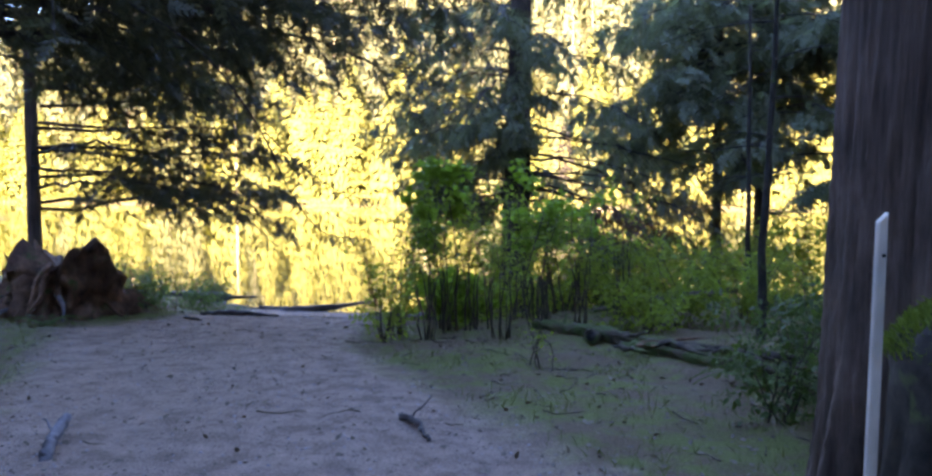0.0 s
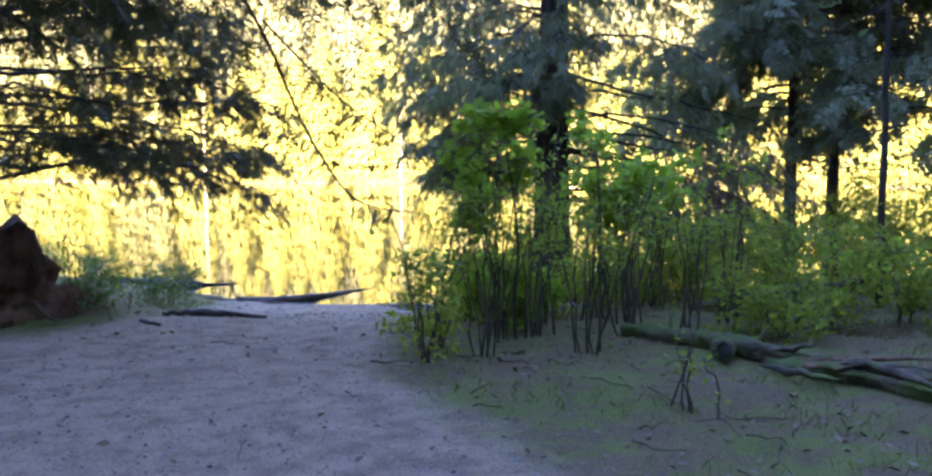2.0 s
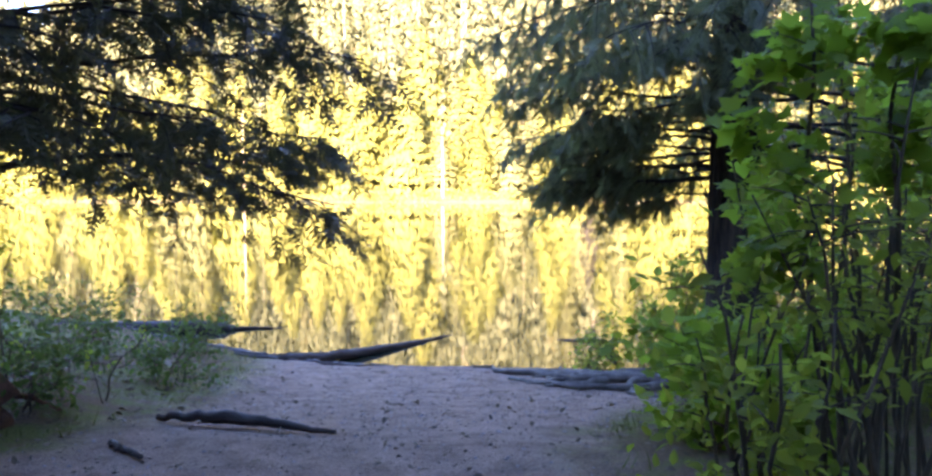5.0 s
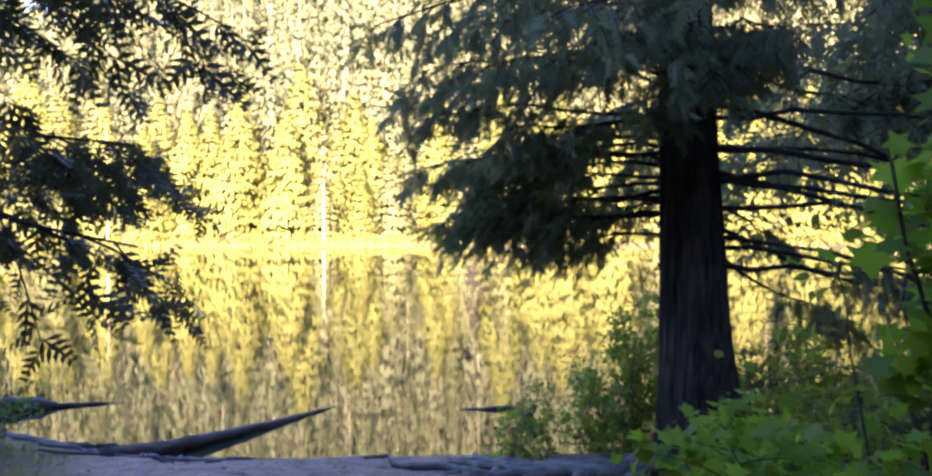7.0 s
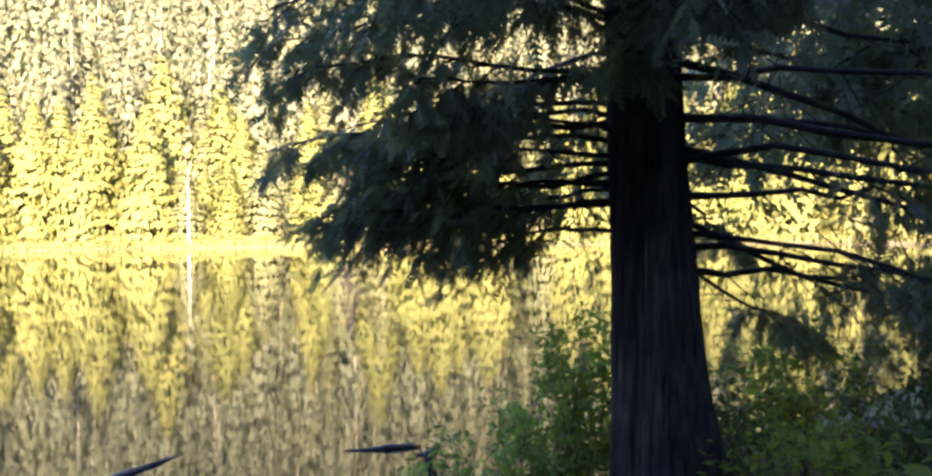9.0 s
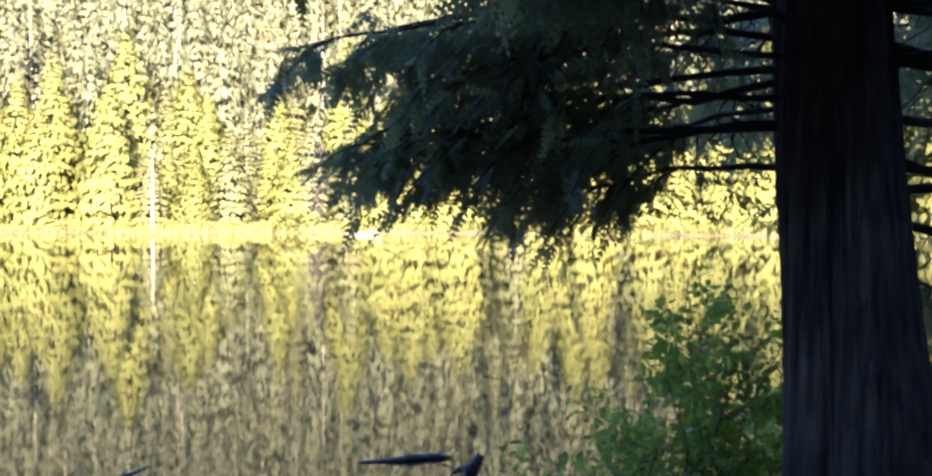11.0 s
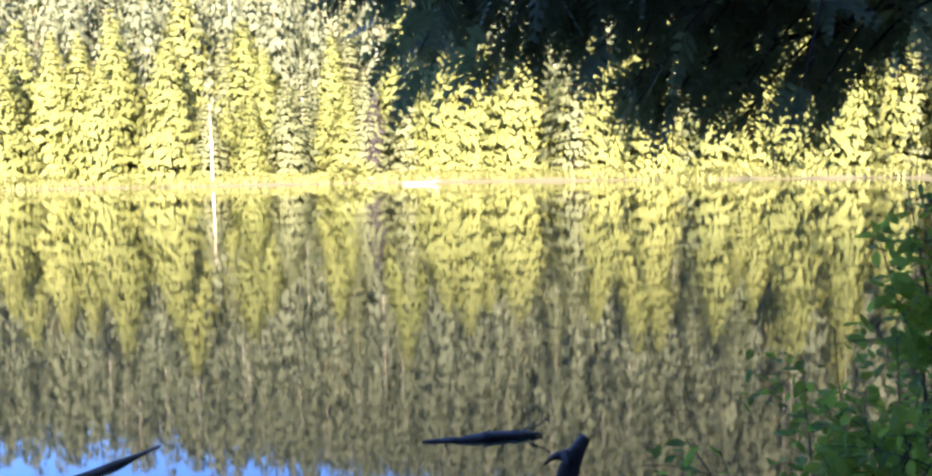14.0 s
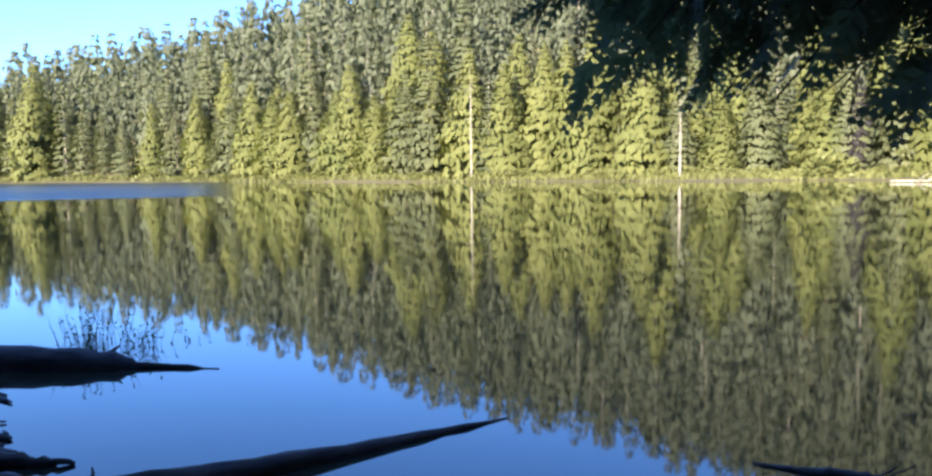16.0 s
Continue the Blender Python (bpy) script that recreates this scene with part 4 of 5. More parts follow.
# ---- shrubs ----
def shrub(name, label, at, height_m, spread, stems, leaves, leaf, seed, leaf_size=0.06, low=0.45, stem_r=0.012, group="", template=LEAF, forks=4, category="shrub", z=None):
    rng = np.random.default_rng(seed)
    t = thing(name, label, category, (at[0], at[1], ground_z(*at) if z is None else z), group)
    tips, ways = [], []
    for k in range(stems):
        a = rng.uniform(0, 6.28)
        h = height_m * rng.uniform(0.65, 1.05)
        out = spread * rng.uniform(0.25, 1.0)
        u = np.linspace(0, 1, 8)
        foot = rng.normal(size=2) * 0.06
        c = np.stack([foot[0] + out * math.cos(a) * u ** 1.5, foot[1] + out * math.sin(a) * u ** 1.5, -0.08 + (h + 0.08) * u], -1) + np.cumsum(rng.normal(size=(8, 3)), 0) * 0.024
        r0 = stem_r * rng.uniform(0.7, 1.3)
        st = part("stem", tube(c, np.linspace(r0, r0 * 0.3, 8), 6), M_STEM, t, smooth=True)
        for f in range(forks):
            s = rng.uniform(low * 0.8, 1.0)
            g = s * 7
            i = min(int(g), 6)
            p = c[i] + (c[i + 1] - c[i]) * (g - i)
            b = rng.uniform(0, 6.28)
            l = spread * rng.uniform(0.35, 0.8)
            d = np.array([math.cos(b), math.sin(b), rng.uniform(0.0, 0.7)])
            tw = p + np.outer(np.linspace(0, l, 5), d) + np.outer(-0.25 * l * np.linspace(0, 1, 5) ** 2, (0, 0, 1))
            part("twig", tube(tw, np.linspace(r0 * 0.35, 0.0015, 5), 4, caps=False), M_STEM, st)
            for v in np.linspace(0.2, 1, 9):
                tips.append(tw[0] + (tw[-1] - tw[0]) * v + (0, 0, 0.25 * l * (v - v * v)))
                ways.append(d)
    tips, ways = np.array(tips), np.array(ways)
    pick = rng.integers(len(tips), size=leaves)
    X = ways[pick] * 0.5 + rng.normal(size=(leaves, 3)) * 0.7 + (0, 0, -0.25)
    T = tips[pick] + rng.normal(size=(leaves, 3)) * leaf_size * 0.7
    part("leaves", scatter(*template, frames_for(X, rng, leaf_size * rng.uniform(0.6, 1.3, leaves), 0.45), T), leaf, t)
    return t


_r = np.random.default_rng(90)
THICKET = [(-0.41, 8.65), (0.38, 8.51), (-0.83, 8.40), (0.9, 9.2), (0.1, 9.5), (1.3, 8.9), (-0.2, 9.3), (0.75, 10.2), (1.9, 9.6), (0.3, 10.7), (1.5, 10.6), (-0.78, 8.95)]
for k, (x, y) in enumerate(THICKET):
    edge = k in (2, 11)
    shrub("vine_shrub", "leggy many-stemmed shrub with light green leaves in the thicket", (x, y), _r.uniform(1.35, 2.0) if not edge else 1.15, _r.uniform(0.32, 0.5), 7 if not edge else 6,
          320 if not edge else 520, M_LEAF, 100 + k, 0.06, 0.62 if not edge else 0.25, 0.011, "thicket shrubs")
for k, (x, y, h) in enumerate(((-0.42, 10.35, 0.62), (-0.12, 10.95, 0.75), (-0.10, 10.1, 0.7), (0.30, 11.5, 0.7))):
    shrub("vine_shrub", "low bright leafy shrub at the edge of the trodden bank", (x, y), h, 0.42, 8, 620, M_MAPLE, 270 + k, 0.075, 0.2, 0.007, "thicket shrubs", MAPLE_LEAF)
shrub("sapling", "small bare-stemmed sapling with a few leaves", (0.64, 6.9), 0.62, 0.16, 5, 60, M_LEAF, 130, 0.04, 0.6, 0.010)
for k, (x, y, h, s, n) in enumerate(((-0.25, 9.5, 2.05, 0.32, 800), (0.95, 9.9, 1.5, 0.5, 650), (1.3, 10.8, 2.1, 0.55, 600))):
    shrub("vine_maple", "vine maple with bright translucent green leaves", (x, y), h, s, 4, n, M_MAPLE, 140 + k, 0.085, 0.78, 0.016, "vine maples", MAPLE_LEAF)
for k, (x, y, h) in enumerate(((2.6, 9.4, 0.9), (3.3, 9.2, 0.8), (2.2, 10.6, 0.8), (3.0, 10.9, 1.0), (1.5, 11.6, 0.75), (4.4, 11.6, 1.15), (5.2, 10.4, 0.8), (4.3, 9.0, 0.7), (5.8, 12, 1.3), (7.2, 11, 1.2), (1.9, 11.2, 0.8), (2.7, 12.0, 0.95), (3.6, 12.2, 1.0), (4.6, 12.6, 1.2), (5.6, 13.4, 1.3), (6.9, 13.6, 1.2), (2.0, 9.0, 0.7), (3.9, 10.2, 1.0), (8.2, 12.6, 1.2), (5.0, 8.6, 0.8), (6.2, 9.6, 0.9), (5.2, 14.2, 1.7), (6.2, 14.6, 1.9), (7.4, 14.8, 1.8), (8.6, 14.2, 1.9), (4.4, 14.9, 1.5), (9.6, 13.2, 1.7), (8.0, 11.4, 1.3))):
    shrub("undergrowth", "leafy green undergrowth bush in the shade", (x, y), h, 0.6, 8, 760, M_LEAF, 160 + k, 0.075, 0.25, 0.007, "undergrowth bushes")
for k, (x, y, h, s, n) in enumerate(((0.60, 14.58, 1.2, 0.42, 1200), (0.22, 14.65, 0.9, 0.40, 900), (0.85, 14.82, 1.4, 0.42, 1100), (0.45, 15.0, 0.95, 0.42, 800), (-0.12, 14.7, 0.62, 0.36, 520), (-0.45, 14.72, 0.36, 0.28, 280), (1.4, 15.3, 0.65, 0.42, 800), (1.95, 15.6, 0.7, 0.45, 800))):
    shrub("bank_bush", "dense small-leaved green bush at the foot of the cedar", (x, y), h, s, 9, n, M_BANK, 180 + k, 0.06, 0.2, 0.006, "bushes round the cedar")
for k, (x, y, h) in enumerate(((2.3, 13.4, 0.9), (3.0, 14.1, 1.1), (3.4, 13.2, 1.0), (4.2, 14.4, 1.1), (2.4, 12.4, 0.8), (1.7, 14.6, 0.6), (2.2, 15.2, 0.8), (4.8, 13.6, 1.1), (3.8, 15.6, 0.9), (1.3, 12.2, 0.6), (0.6, 11.7, 0.75), (1.1, 11.2, 0.9), (0.35, 12.4, 0.4), (1.95, 14.0, 0.7), (2.5, 14.8, 0.9), (1.55, 13.5, 0.5), (2.9, 15.4, 0.9))):
    shrub("shade_bush", "soft green leafy bush in the shade of the cedar", (x, y), h, 0.5, 8, 650, M_SHADED_BUSH if k < 10 else M_LEAF, 200 + k, 0.065, 0.2, 0.006, "bushes round the cedar")
# the darker leaf colour stands for the shade beside the trunk
for k, (x, y, h) in enumerate(((2.05, 5.0, 0.75), (2.45, 5.5, 0.8), (2.3, 4.5, 0.7), (2.95, 4.9, 0.9), (2.75, 6.5, 0.6), (3.3, 5.9, 0.9))):
    shrub("shade_bush", "leafy bush beside the trunk, deep shade put into its leaf colour", (x, y), h, 0.42, 8, 600, M_SHADED_BUSH, 280 + k, 0.06, 0.15, 0.006, "bushes beside the trunk")
for k, (x, y, h) in enumerate(((-4.7, 11.5, 0.5), (-4.3, 12.6, 0.45), (-5.2, 12.9, 0.6), (-4.6, 13.7, 0.5), (-5.6, 14.3, 0.6), (-4.9, 15.1, 0.5), (-6.4, 13.6, 0.7), (-6.3, 15.6, 0.6), (-7.4, 14.6, 0.8), (-4.4, 10.8, 0.4), (-7.6, 16.8, 0.7))):
    shrub("bank_shrub", "low straggling green shrub on the shady bank", (x, y), h, 0.5, 7, 420, M_FERN, 230 + k, 0.055, 0.2, 0.005, "bank shrubs")
for k, (x, y, h) in enumerate(((-4.55, 11.0, 1.05), (-4.9, 10.9, 0.9), (-4.2, 11.3, 0.7))):
    shrub("sapling", "thin young sapling with sparse small leaves", (x, y), h, 0.22, 2, 70, M_LEAF, 250 + k, 0.045, 0.4, 0.006, "bank saplings")


def fern(at, size, seed):
    rng = np.random.default_rng(seed)
    t = thing("fern", "arching green sword fern on the forest floor", "fern", (at[0], at[1], ground_z(*at)), "ferns")
    for k in range(11):
        a = 2 * math.pi * k / 11 + rng.uniform(-0.2, 0.2)
        l = size * rng.uniform(0.75, 1.1)
        u = np.linspace(0, 1, 14)
        c = np.stack([l * u * math.cos(a), l * u * math.sin(a), l * (0.85 * u - 0.75 * u ** 2)], -1)
        d = np.gradient(c, axis=0)
        side = np.array([-math.sin(a), math.cos(a), 0])
        X, T, S = [], [], []
        for i in range(1, 14):
            for sg in (1, -1):
                X.append(d[i] * 6 * 0.1 + sg * side + (0, 0, -0.15))
                T.append(c[i])
                S.append(size * 0.26 * (1 - 0.85 * (u[i] - 0.25) ** 2 * 1.6) * (1.05 - u[i]))
        g = scatter(BLADE[0] * (1, 3.2, 1), BLADE[1], frames_for(np.array(X), rng, np.array(S), 0.1), np.array(T))
        part("frond", join([g, tube(c, 0.004, 4)]), M_FERN, t)


for k, (x, y, s) in enumerate(((2.5, 5.4, 0.6), (3.1, 6.3, 0.6), (2.9, 4.9, 0.7), (-5.6, 11.2, 0.6), (-4.9, 9.2, 0.5), (3.9, 7.4, 0.6), (4.6, 9.9, 0.6), (-5.4, 13.6, 0.55), (1.9, 12.9, 0.5), (2.6, 6.2, 0.75), (3.3, 5.3, 0.8), (3.5, 7.2, 0.7), (3.9, 8.4, 0.75), (4.4, 6.6, 0.8), (2.2, 5.9, 0.5), (4.9, 7.6, 0.8), (5.6, 9.0, 0.8))):
    fern((x, y), s, 300 + k)


# ---- logs, stumps, roots ----
def log(name, label, points, radii, mat, seed, stubs=(), wobble=0.07, sides=14, category="log", hollow=False):
    rng = np.random.default_rng(seed)
    P = np.array(points, float)
    u = np.linspace(0, 1, len(P))
    f = np.linspace(0, 1, 22)
    c = np.stack([np.interp(f, u, P[:, i]) for i in range(3)], -1)
    r = np.interp(f, np.linspace(0, 1, len(radii)), radii)
    o = c[0].copy()
    c[1:-1] += rng.normal(size=(20, 3)) * 0.006
    t = thing(name, label, category, tuple(o))
    part("stem", tube(c - o, r, sides, wobble, rng), mat, t, smooth=True)
    if hollow:
        d = (c[0] - c[1]) / np.linalg.norm(c[0] - c[1])
        part("hollow_end", tube([d * -0.01, d * 0.006], [r[0] * 0.72] * 2, 12), M_HOLE_SHADE, t, "dark disc standing for the shade in the hollow end")
    for s, a, l in stubs:
        i = int(s * 21)
        d = np.array([math.cos(a), math.sin(a), 0.8])
        q = c[i] - o + np.outer(np.linspace(0, l, 5), d) + rng.normal(size=(5, 3)) * 0.008
        part("branch", tube(q, np.linspace(r[i] * 0.35, 0.004, 5), 6), mat, t)
    return t


log("fallen_log", "dark wet log lying from the bank into the lake", [(-4.0, 15.37, 0.17), (-3.55, 15.96, 0.07), (-2.75, 16.93, 0.02), (-2.04, 17.83, 0.0)], [0.075, 0.068, 0.045, 0.008], M_LOG, 1, [(0.3, 2.0, 0.12)])
log("fallen_log", "dark half-sunken log along the weedy bank", [(-8.8, 17.3, 0.16), (-6.6, 17.95, 0.07), (-5.6, 18.26, 0.03), (-5.35, 18.32, 0.01), (-4.68, 18.45, 0.0)], [0.12, 0.13, 0.10, 0.03, 0.008], M_LOG, 2, [(0.5, 1.0, 0.2)])
log("floating_log", "thin dark log floating on the lake", [(-0.54, 17.42, 0.0), (-0.24, 17.35, 0.006), (0.02, 17.33, 0.012), (0.17, 17.30, 0.01)], [0.010, 0.028, 0.026, 0.008], M_LOG, 3, [(0.78, 0.2, 0.10), (0.9, -0.1, 0.12)])
log("driftwood", "small dark driftwood piece at the waterline", [(-5.3, 15.75, 0.04), (-4.7, 15.85, 0.06), (-4.2, 15.95, 0.02)], [0.05, 0.06, 0.015], M_LOG, 4)
log("driftwood", "small dark driftwood piece at the waterline", [(-4.95, 16.12, 0.03), (-4.55, 16.2, 0.05), (-4.15, 16.35, 0.01)], [0.03, 0.05, 0.012], M_LOG, 5)
log("path_log", "dark curved stick lying across the path", [(-3.68, 10.96, ground_z(-3.68, 10.96) + 0.03), (-3.2, 10.85, ground_z(-3.2, 10.85) + 0.06), (-2.5, 10.52, ground_z(-2.5, 10.52) + 0.02)], [0.02, 0.042, 0.012], M_LOG, 6)
log("path_stick", "short dark stick lying on the path", [(-3.66, 10.3, ground_z(-3.66, 10.3) + 0.02), (-3.4, 10.05, ground_z(-3.4, 10.05) + 0.02)], [0.02, 0.014], M_LOG, 7, category="stick")
log("path_stick", "forked dark stick lying on the gravel", [(-0.42, 5.15, ground_z(-0.4, 5.1) + 0.02), (-0.30, 4.95, ground_z(-0.3, 4.9) + 0.03), (-0.22, 4.62, ground_z(-0.2, 4.6) + 0.01)], [0.022, 0.018, 0.008], M_LOG, 8, [(0.25, 0.5, 0.16)], category="stick")
log("cut_root", "pale broken root end sticking out of the path", [(-2.30, 4.25, ground_z(-2.3, 4.25) - 0.02), (-2.36, 4.45, ground_z(-2.36, 4.45) + 0.05), (-2.40, 4.72, ground_z(-2.4, 4.72) + 0.12)], [0.035, 0.035, 0.03], M_DRIFT, 9, [(0.6, 2.4, 0.12)], category="root")
log("mossy_log", "moss-grown fallen log on the forest floor", [(0.8, 9.15, 0.95), (1.35, 8.55, 0.97), (1.95, 7.9, 0.95)], [0.06, 0.085, 0.07], M_MOSSLOG, 10, [(0.3, 1.4, 0.25), (0.7, 0.4, 0.2)], 0.14)
log("log_end", "short mossy log end with a dark hollow", [(1.30, 8.15, 1.0), (1.38, 8.42, 0.97), (1.44, 8.62, 0.95)], [0.075, 0.08, 0.08], M_MOSSLOG, 14, hollow=True)


def build_rotten_log():
    """A log fallen to pieces: a low mossy core under long split slabs and splinters."""
    rng = np.random.default_rng(57)
    P = np.array([(1.6, 8.15), (1.95, 7.4), (2.4, 6.3), (2.8, 5.4)])
    t = thing("rotten_log", "splintered grey-brown rotten log on the forest floor", "log", (1.6, 8.15, ground_z(1.6, 8.15)))
    o = np.array(t.location)

    def axis(f, off, up):
        q = np.stack([np.interp(f * 3, np.arange(4), P[:, i]) for i in range(2)], -1) + np.outer(off, (0.92, 0.38))
        return np.column_stack([q, height(q[:, 0], q[:, 1]) + up]) - o

    f = np.linspace(0.0, 1.0, 20)
    part("core", tube(axis(f, np.zeros(20), 0.0), np.interp(f, [0, 0.3, 0.8, 1], [0.05, 0.11, 0.12, 0.07]), 12, 0.2, rng), M_MOSSLOG, t, smooth=True)
    for k in range(30):
        a0 = rng.uniform(0, 0.85)
        f = np.linspace(a0, min(1.05, a0 + rng.uniform(0.10, 0.38)), 9)
        off = rng.normal() * 0.10 + np.linspace(0, rng.normal() * 0.08, 9)
        up = np.clip(0.13 - abs(off[0]) * 0.5, 0.02, 0.2) + np.linspace(0, rng.uniform(-0.05, 0.10), 9) + rng.normal(size=9) * 0.006
        w = rng.uniform(0.012, 0.038) * np.interp(np.arange(9), [0, 2, 6, 8], [0.25, 1, 0.8, 0.12])
        part("splinter", tube(axis(f, off, up), w, 5, 0.28, rng), M_SPLINT if k % 4 else M_ROT, t)


build_rotten_log()
log("mossy_log", "decaying branchy log on the forest floor", [(1.6, 9.9, 1.0), (2.6, 10.0, 1.16), (3.5, 10.2, 1.22)], [0.03, 0.05, 0.04], M_MOSSLOG, 12)


def build_water_stump():
    rng = np.random.default_rng(33)
    t = thing("root_snag", "gnarled dark root stump standing out of the water", "stump", (0.08, 16.68, 0))
    part("stem", tube([(0.03, 0, -0.4), (0.0, 0.02, 0), (0.05, 0.03, 0.1), (0.11, 0.02, 0.19)], [0.08, 0.065, 0.05, 0.03], 9, 0.12, rng), M_LOG, t, smooth=True)
    for a, l in ((0.6, 0.16), (3.0, 0.1), (4.6, 0.09)):
        d = np.array([math.cos(a), math.sin(a), 0.35])
        c = np.array([-0.02, 0.02, 0.10]) + np.outer(np.linspace(0, l, 5), d) + np.outer(-1.6 * np.linspace(0, 1, 5) ** 2 * l * 0.5, (0, 0, 1))
        part("root", tube(c, np.linspace(0.028, 0.006, 5), 6), M_LOG, t)


build_water_stump()


def build_rootwad():
    rng = np.random.default_rng(34)
    t = thing("rotten_stump", "red-brown rotten upturned stump beside the path", "stump", (-5.35, 10.4, ground_z(-5.35, 10.4)))
    a = np.linspace(0, 2 * np.pi, 40, endpoint=False)
    z = np.linspace(-0.2, 0.78, 16)
    rad = (0.62 - 0.26 * np.clip(z, 0, None) ** 0.8)[:, None] * (1 + 0.22 * np.sin(3 * a + 1 + 2 * z[:, None]) + 0.14 * np.sin(7 * a + 5 * z[:, None]) + 0.07 * rng.normal(size=(16, 40)))
    V = np.stack([rad * np.cos(a) * 1.25, rad * np.sin(a), z[:, None] + 0.22 * np.sin(2 * a + 2)[None] * np.clip(z[:, None], 0, 1) + 0.05 * rng.normal(size=(16, 40))], -1).reshape(-1, 3)
    i, j = np.meshgrid(np.arange(15), np.arange(40), indexing="ij")
    q = [i * 40 + j, i * 40 + (j + 1) % 40, (i + 1) * 40 + (j + 1) % 40, (i + 1) * 40 + j]
    F = np.concatenate([np.stack([q[0], q[1], q[2]], -1).reshape(-1, 3), np.stack([q[0], q[2], q[3]], -1).reshape(-1, 3)])
    V = np.concatenate([V, [[0, 0, 0.6]]])
    k = np.arange(40)
    F = np.concatenate([F, np.stack([15 * 40 + k, 15 * 40 + (k + 1) % 40, np.full(40, len(V) - 1)], -1)])
    part("stump_body", (V, F), M_ROT, t)
    for k in range(14):
        b = rng.uniform(0, 6.28)
        l = rng.uniform(0.4, 0.9)
        u = np.linspace(0, 1, 7)
        c = np.stack([0.35 * math.cos(b) + l * u * math.cos(b), 0.3 * math.sin(b) + l * u * math.sin(b), 0.32 - 0.42 * u ** 1.3 + rng.normal() * 0.14], -1) + np.cumsum(rng.normal(size=(7, 3)), 0) * 0.03
        part("root", tube(c, np.linspace(0.05, 0.008, 7), 7, 0.1, rng), M_ROT if k % 3 else M_DRIFT, t, smooth=True)


build_rootwad()


def build_roots():
    rng = np.random.default_rng(35)
    t = thing("surface_roots", "bare worn cedar roots spreading over the bank", "roots", (TREE[0], TREE[1], ground_z(*TREE)))
    z0 = ground_z(*TREE)
    for k in range(15):
        a = math.pi + rng.uniform(-0.55, 0.75) if k < 11 else rng.uniform(3.9, 5.6)
        l = rng.uniform(1.2, 2.6) if k < 11 else rng.uniform(0.6, 1.2)
        u = np.linspace(0, 1, 14)
        bend = np.cumsum(rng.normal(size=14)) * 0.16
        x = 0.3 * math.cos(a) + l * u * np.cos(a + bend * u)
        y = 0.3 * math.sin(a) + l * u * np.sin(a + bend * u)
        r = np.linspace(rng.uniform(0.05, 0.085), 0.016, 14)
        y = np.minimum(y, np.interp(x + TREE[0], SHORE_X, SHORE_Y) - TREE[1] - 0.05)
        z = height(x + TREE[0], y + TREE[1]) - z0 + r * 0.5 + 0.05 * np.abs(np.sin(u * 9 + k)) * (1 - u)
        part("root", tube(np.stack([x, y, z], -1), r, 8, 0.08, rng), M_ROOT, t, smooth=True)


build_roots()


def build_hanging_twig():
    rng = np.random.default_rng(36)
    o = np.array([-1.9, 5.8, 3.55])
    t = thing("hanging_branch", "long thin drooping branch hanging over the path", "branch", tuple(o))

    def curve(points, n):
        P = np.array(points) - o
        f = np.linspace(0, len(P) - 1, n)
        c = np.stack([np.interp(f, np.arange(len(P)), P[:, i]) for i in range(3)], -1)
        for _ in range(2):
            c[1:-1] = (c[:-2] + c[1:-1] * 2 + c[2:]) / 4
        return c + np.cumsum(rng.normal(size=(n, 3)), 0) * 0.002

    main = curve([(-4.6, 5.6, 4.6), (-3.0, 5.6, 4.2), (-1.9, 5.8, 3.55), (-1.5, 5.96, 2.94), (-1.353, 6.16, 2.49), (-1.18, 6.47, 2.15), (-0.83, 6.86, 2.07)], 30)
    fork = curve([(-1.5, 5.96, 2.94), (-1.2, 6.2, 2.62), (-0.94, 6.56, 2.45), (-0.70, 6.9, 2.42)], 16)
    part("stem", tube(main, np.linspace(0.012, 0.003, 30), 6), M_LIMB, t, smooth=True)
    part("fork", tube(fork, np.linspace(0.006, 0.002, 16), 5), M_LIMB, t, smooth=True)
    X, T = [], []
    for k in range(70):
        q = fork[rng.integers(3, 16)] if k % 2 else main[rng.integers(14, 30)]
        X.append(np.array([rng.normal() * 0.6, rng.normal() * 0.6, -0.6]))
        T.append(q + rng.normal(size=3) * 0.02)
    part("foliage", scatter(*FROND, frames_for(np.array(X), rng, rng.uniform(0.06, 0.13, 70), 0.6), np.array(T)), M_HEMLOCK, t)


build_hanging_twig()


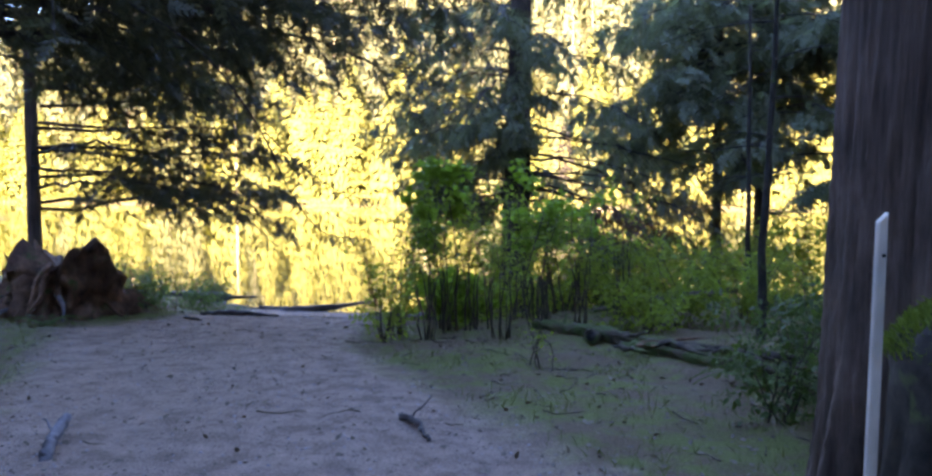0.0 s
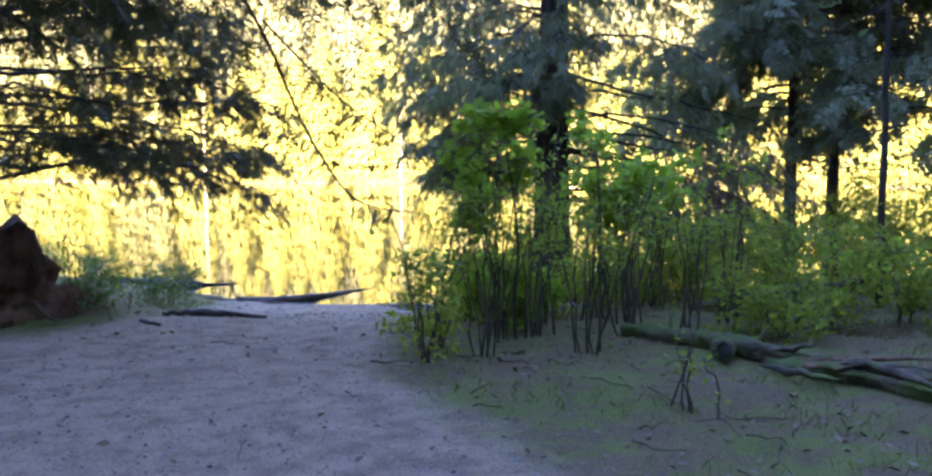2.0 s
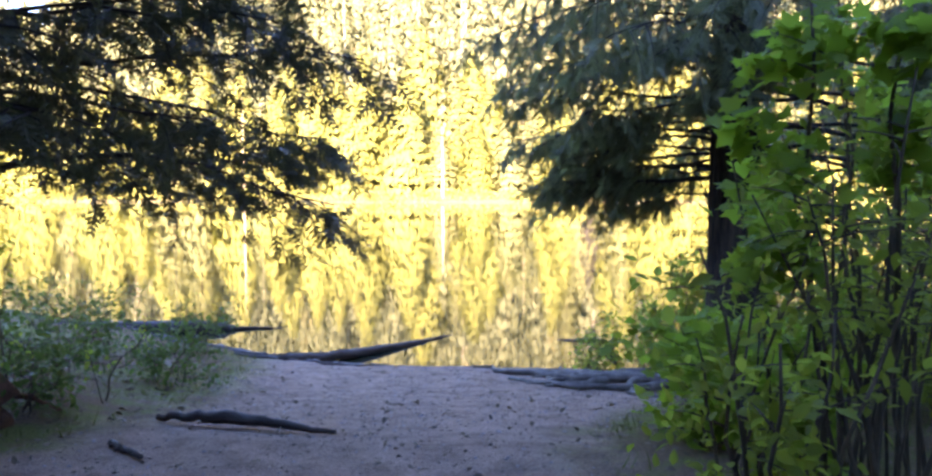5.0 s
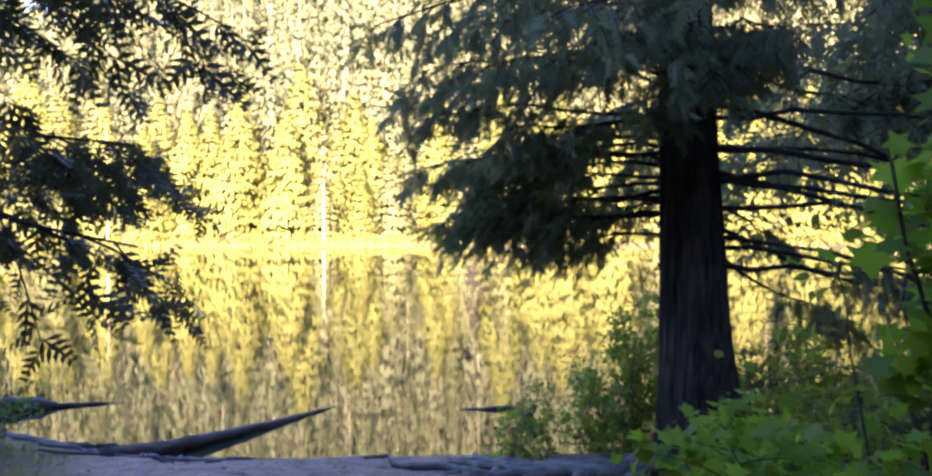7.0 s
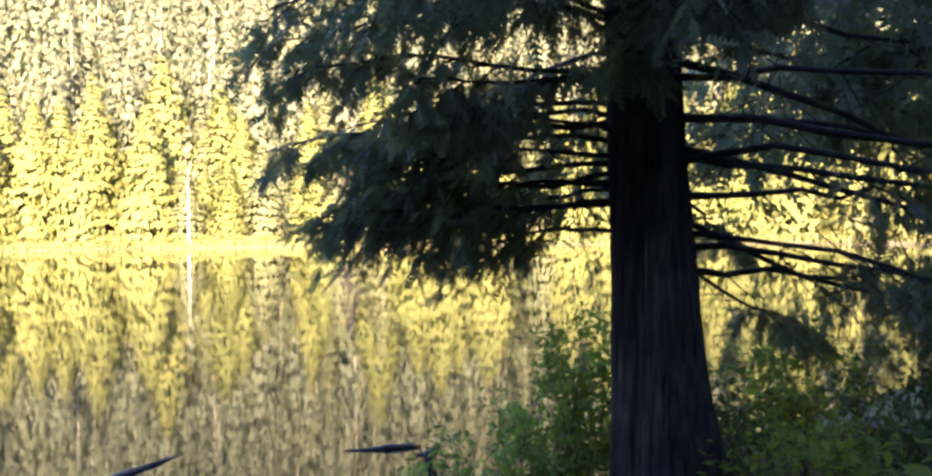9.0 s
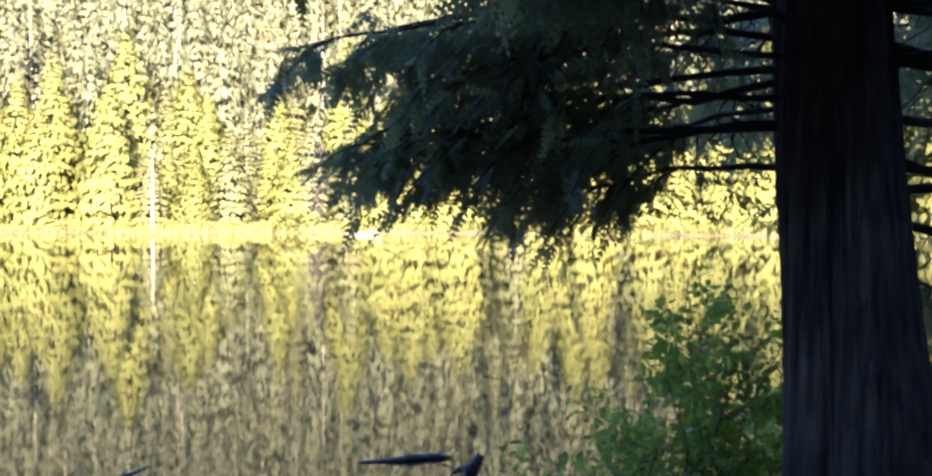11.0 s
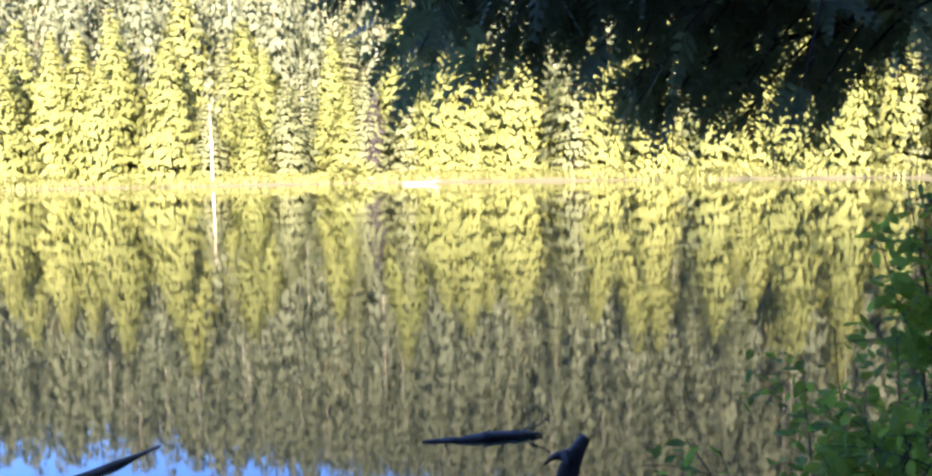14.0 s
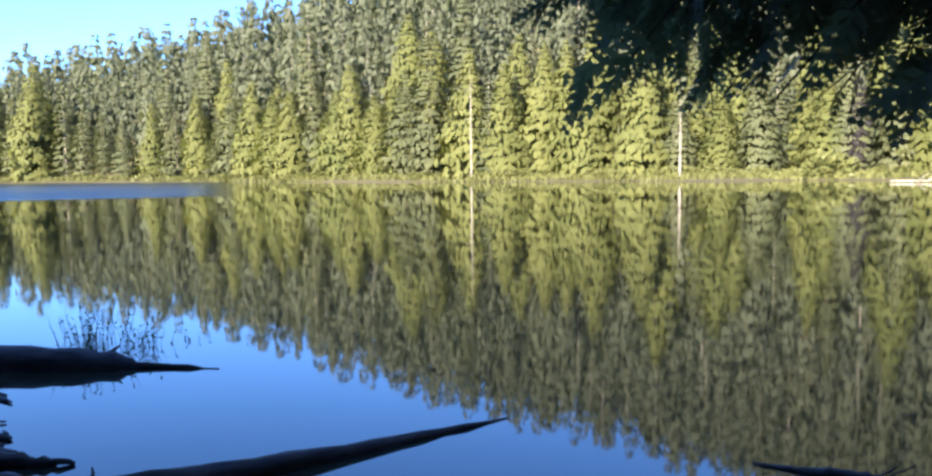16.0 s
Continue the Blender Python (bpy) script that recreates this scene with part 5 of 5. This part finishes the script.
# ---- small loose stuff ----
def build_litter():
    rng = np.random.default_rng(44)
    n = 5200
    y = rng.uniform(1.5, 15.2, n)
    x = rng.uniform(-4.6, 1.6, n)
    keep = path_mask(x, y) > 0.4
    x, y = x[keep], y[keep]
    n = len(x)
    T = np.stack([x, y, height(x, y) + 0.001], -1)
    d = np.stack([rng.normal(size=n), rng.normal(size=n), np.zeros(n)], -1)
    size = 0.004 + 0.010 * rng.random(n) ** 3
    tagged(part("path_stones", scatter(*STONE, frames_for(d, rng, size, 0.1), T), M_STONE), "small grey stones strewn over the path", "stones", kind="stuff")
    n = 12000
    y, x = rng.uniform(1.5, 15.2, n), rng.uniform(-5.5, 5.0, n)
    keep = (path_mask(x, y) < 0.5) | (rng.random(n) < 0.35)
    x, y = x[keep], y[keep]
    keep = y < np.interp(x, SHORE_X, SHORE_Y) - 0.1
    x, y = x[keep], y[keep]
    n = len(x)
    d = np.stack([rng.normal(size=n), rng.normal(size=n), rng.normal(size=n) * 0.25], -1)
    T = np.stack([x, y, height(x, y) + 0.012], -1)
    tagged(part("leaf_litter", scatter(*LEAF, frames_for(d, rng, rng.uniform(0.018, 0.06, n), 0.35), T), M_LITTER), "brown fallen leaves and bark flakes on the ground", "litter", kind="stuff")
    n = 15000
    y, x = 1.5 + 13.6 * rng.uniform(0, 1, n) ** 1.2, rng.uniform(-4.6, 1.8, n)
    keep = path_mask(x, y) > 0.35
    x, y = x[keep], y[keep]
    n = len(x)
    d = np.stack([rng.normal(size=n), rng.normal(size=n), rng.normal(size=n) * 0.12], -1)
    T = np.stack([x, y, height(x, y) + 0.004], -1)
    tagged(part("path_crumbs", scatter(*LEAF, frames_for(d, rng, rng.uniform(0.008, 0.03, n), 0.4), T), M_CRUMB), "dark needles, cone scales and bark crumbs on the path", "litter", kind="stuff")
    # short grass and moss tufts
    n = 60000
    y, x = rng.uniform(2.0, 15.4, n), rng.uniform(-8, 7.0, n)
    tuft = smooth_noise(x * 2.2, y * 2.2, 12) + rng.normal(size=n) * 0.25
    keep = (path_mask(x, y) < 0.45) & (tuft > -0.05) & (y < np.interp(x, SHORE_X, SHORE_Y) - 0.05)
    x, y = x[keep], y[keep]
    n = len(x)
    up = np.stack([rng.normal(size=n) * 0.6, rng.normal(size=n) * 0.6, np.ones(n)], -1)
    T = np.stack([x, y, height(x, y) - 0.01], -1)
    tagged(part("grass", scatter(BLADE[0] * (1, 1.5, 1), BLADE[1], frames_for(up, rng, rng.uniform(0.03, 0.11, n), 0.8, (1, 0, 0)), T), M_GRASS), "short grass and moss on the forest floor", "grass", kind="stuff")
    # twigs
    geos = []
    for k in range(420):
        y, x = rng.uniform(2, 15), rng.uniform(-5, 5)
        if path_mask(x, y) > 0.5 and rng.random() < 0.8:
            continue
        if y > np.interp(x, SHORE_X, SHORE_Y) - 0.3:
            continue
        a, l = rng.uniform(0, 6.28), 0.08 + 0.42 * rng.random() ** 2
        u = np.linspace(-0.5, 0.5, 5)
        px, py = x + u * l * math.cos(a), y + u * l * math.sin(a)
        geos.append(tube(np.stack([px, py, height(px, py) + 0.015 + rng.uniform(0, 0.02)], -1) + rng.normal(size=(5, 3)) * 0.008, np.linspace(0.0055, 0.002, 5), 5))
    tagged(part("fallen_twigs", join(geos), M_STEM), "brown fallen twigs scattered on the forest floor", "twigs", kind="stuff")
    # washed-up wood chips on the left shore
    geos = []
    for k in range(130):
        x = rng.uniform(-7.0, -2.6)
        y = float(np.interp(x, SHORE_X, SHORE_Y)) + rng.normal() * 0.14 - 0.12
        a, l = rng.normal() * 0.5, rng.uniform(0.08, 0.5)
        u = np.linspace(-0.5, 0.5, 4)
        px, py = x + u * l * math.cos(a), y + u * l * math.sin(a)
        geos.append(tube(np.stack([px, py, np.maximum(height(px, py), 0.0) + 0.012], -1), np.array([0.5, 1, 0.9, 0.4]) * rng.uniform(0.008, 0.03), 6, 0.1, rng))
    tagged(part("drift_chips", join(geos), M_DRIFT), "grey washed-up wood pieces along the waterline", "driftwood", kind="stuff")


build_litter()


def build_reeds():
    rng = np.random.default_rng(45)
    for cx, cy, n, h in ((-6.25, 18.75, 60, 0.44), (-5.9, 19.0, 34, 0.36), (-6.9, 19.2, 10, 0.34), (-5.6, 19.4, 6, 0.15), (-7.4, 20.0, 8, 0.2)):
        t = thing("water_shrub", "dark twiggy marsh plant rising from the water", "plant", (cx, cy, 0), "marsh plants")
        lv = []
        for k in range(n):
            a = rng.uniform(0, 6.28)
            l = h * rng.uniform(0.5, 1.2)
            u = np.linspace(0, 1, 6)
            c = np.stack([rng.normal() * 0.10 + 0.3 * l * u * math.cos(a), rng.normal() * 0.10 + 0.3 * l * u * math.sin(a), -0.1 + l * u], -1)
            part("stalk", tube(c, np.linspace(0.004, 0.0015, 6), 4), M_LIMB, t)
            for m in range(4):
                lv.append(c[rng.integers(2, 6)])
        lv = np.array(lv)
        X = rng.normal(size=lv.shape) + (0, 0, 0.5)
        part("leaves", scatter(*LEAF, frames_for(X, rng, rng.uniform(0.02, 0.04, len(lv)), 0.5), lv), M_SHADED_BUSH, t)


build_reeds()
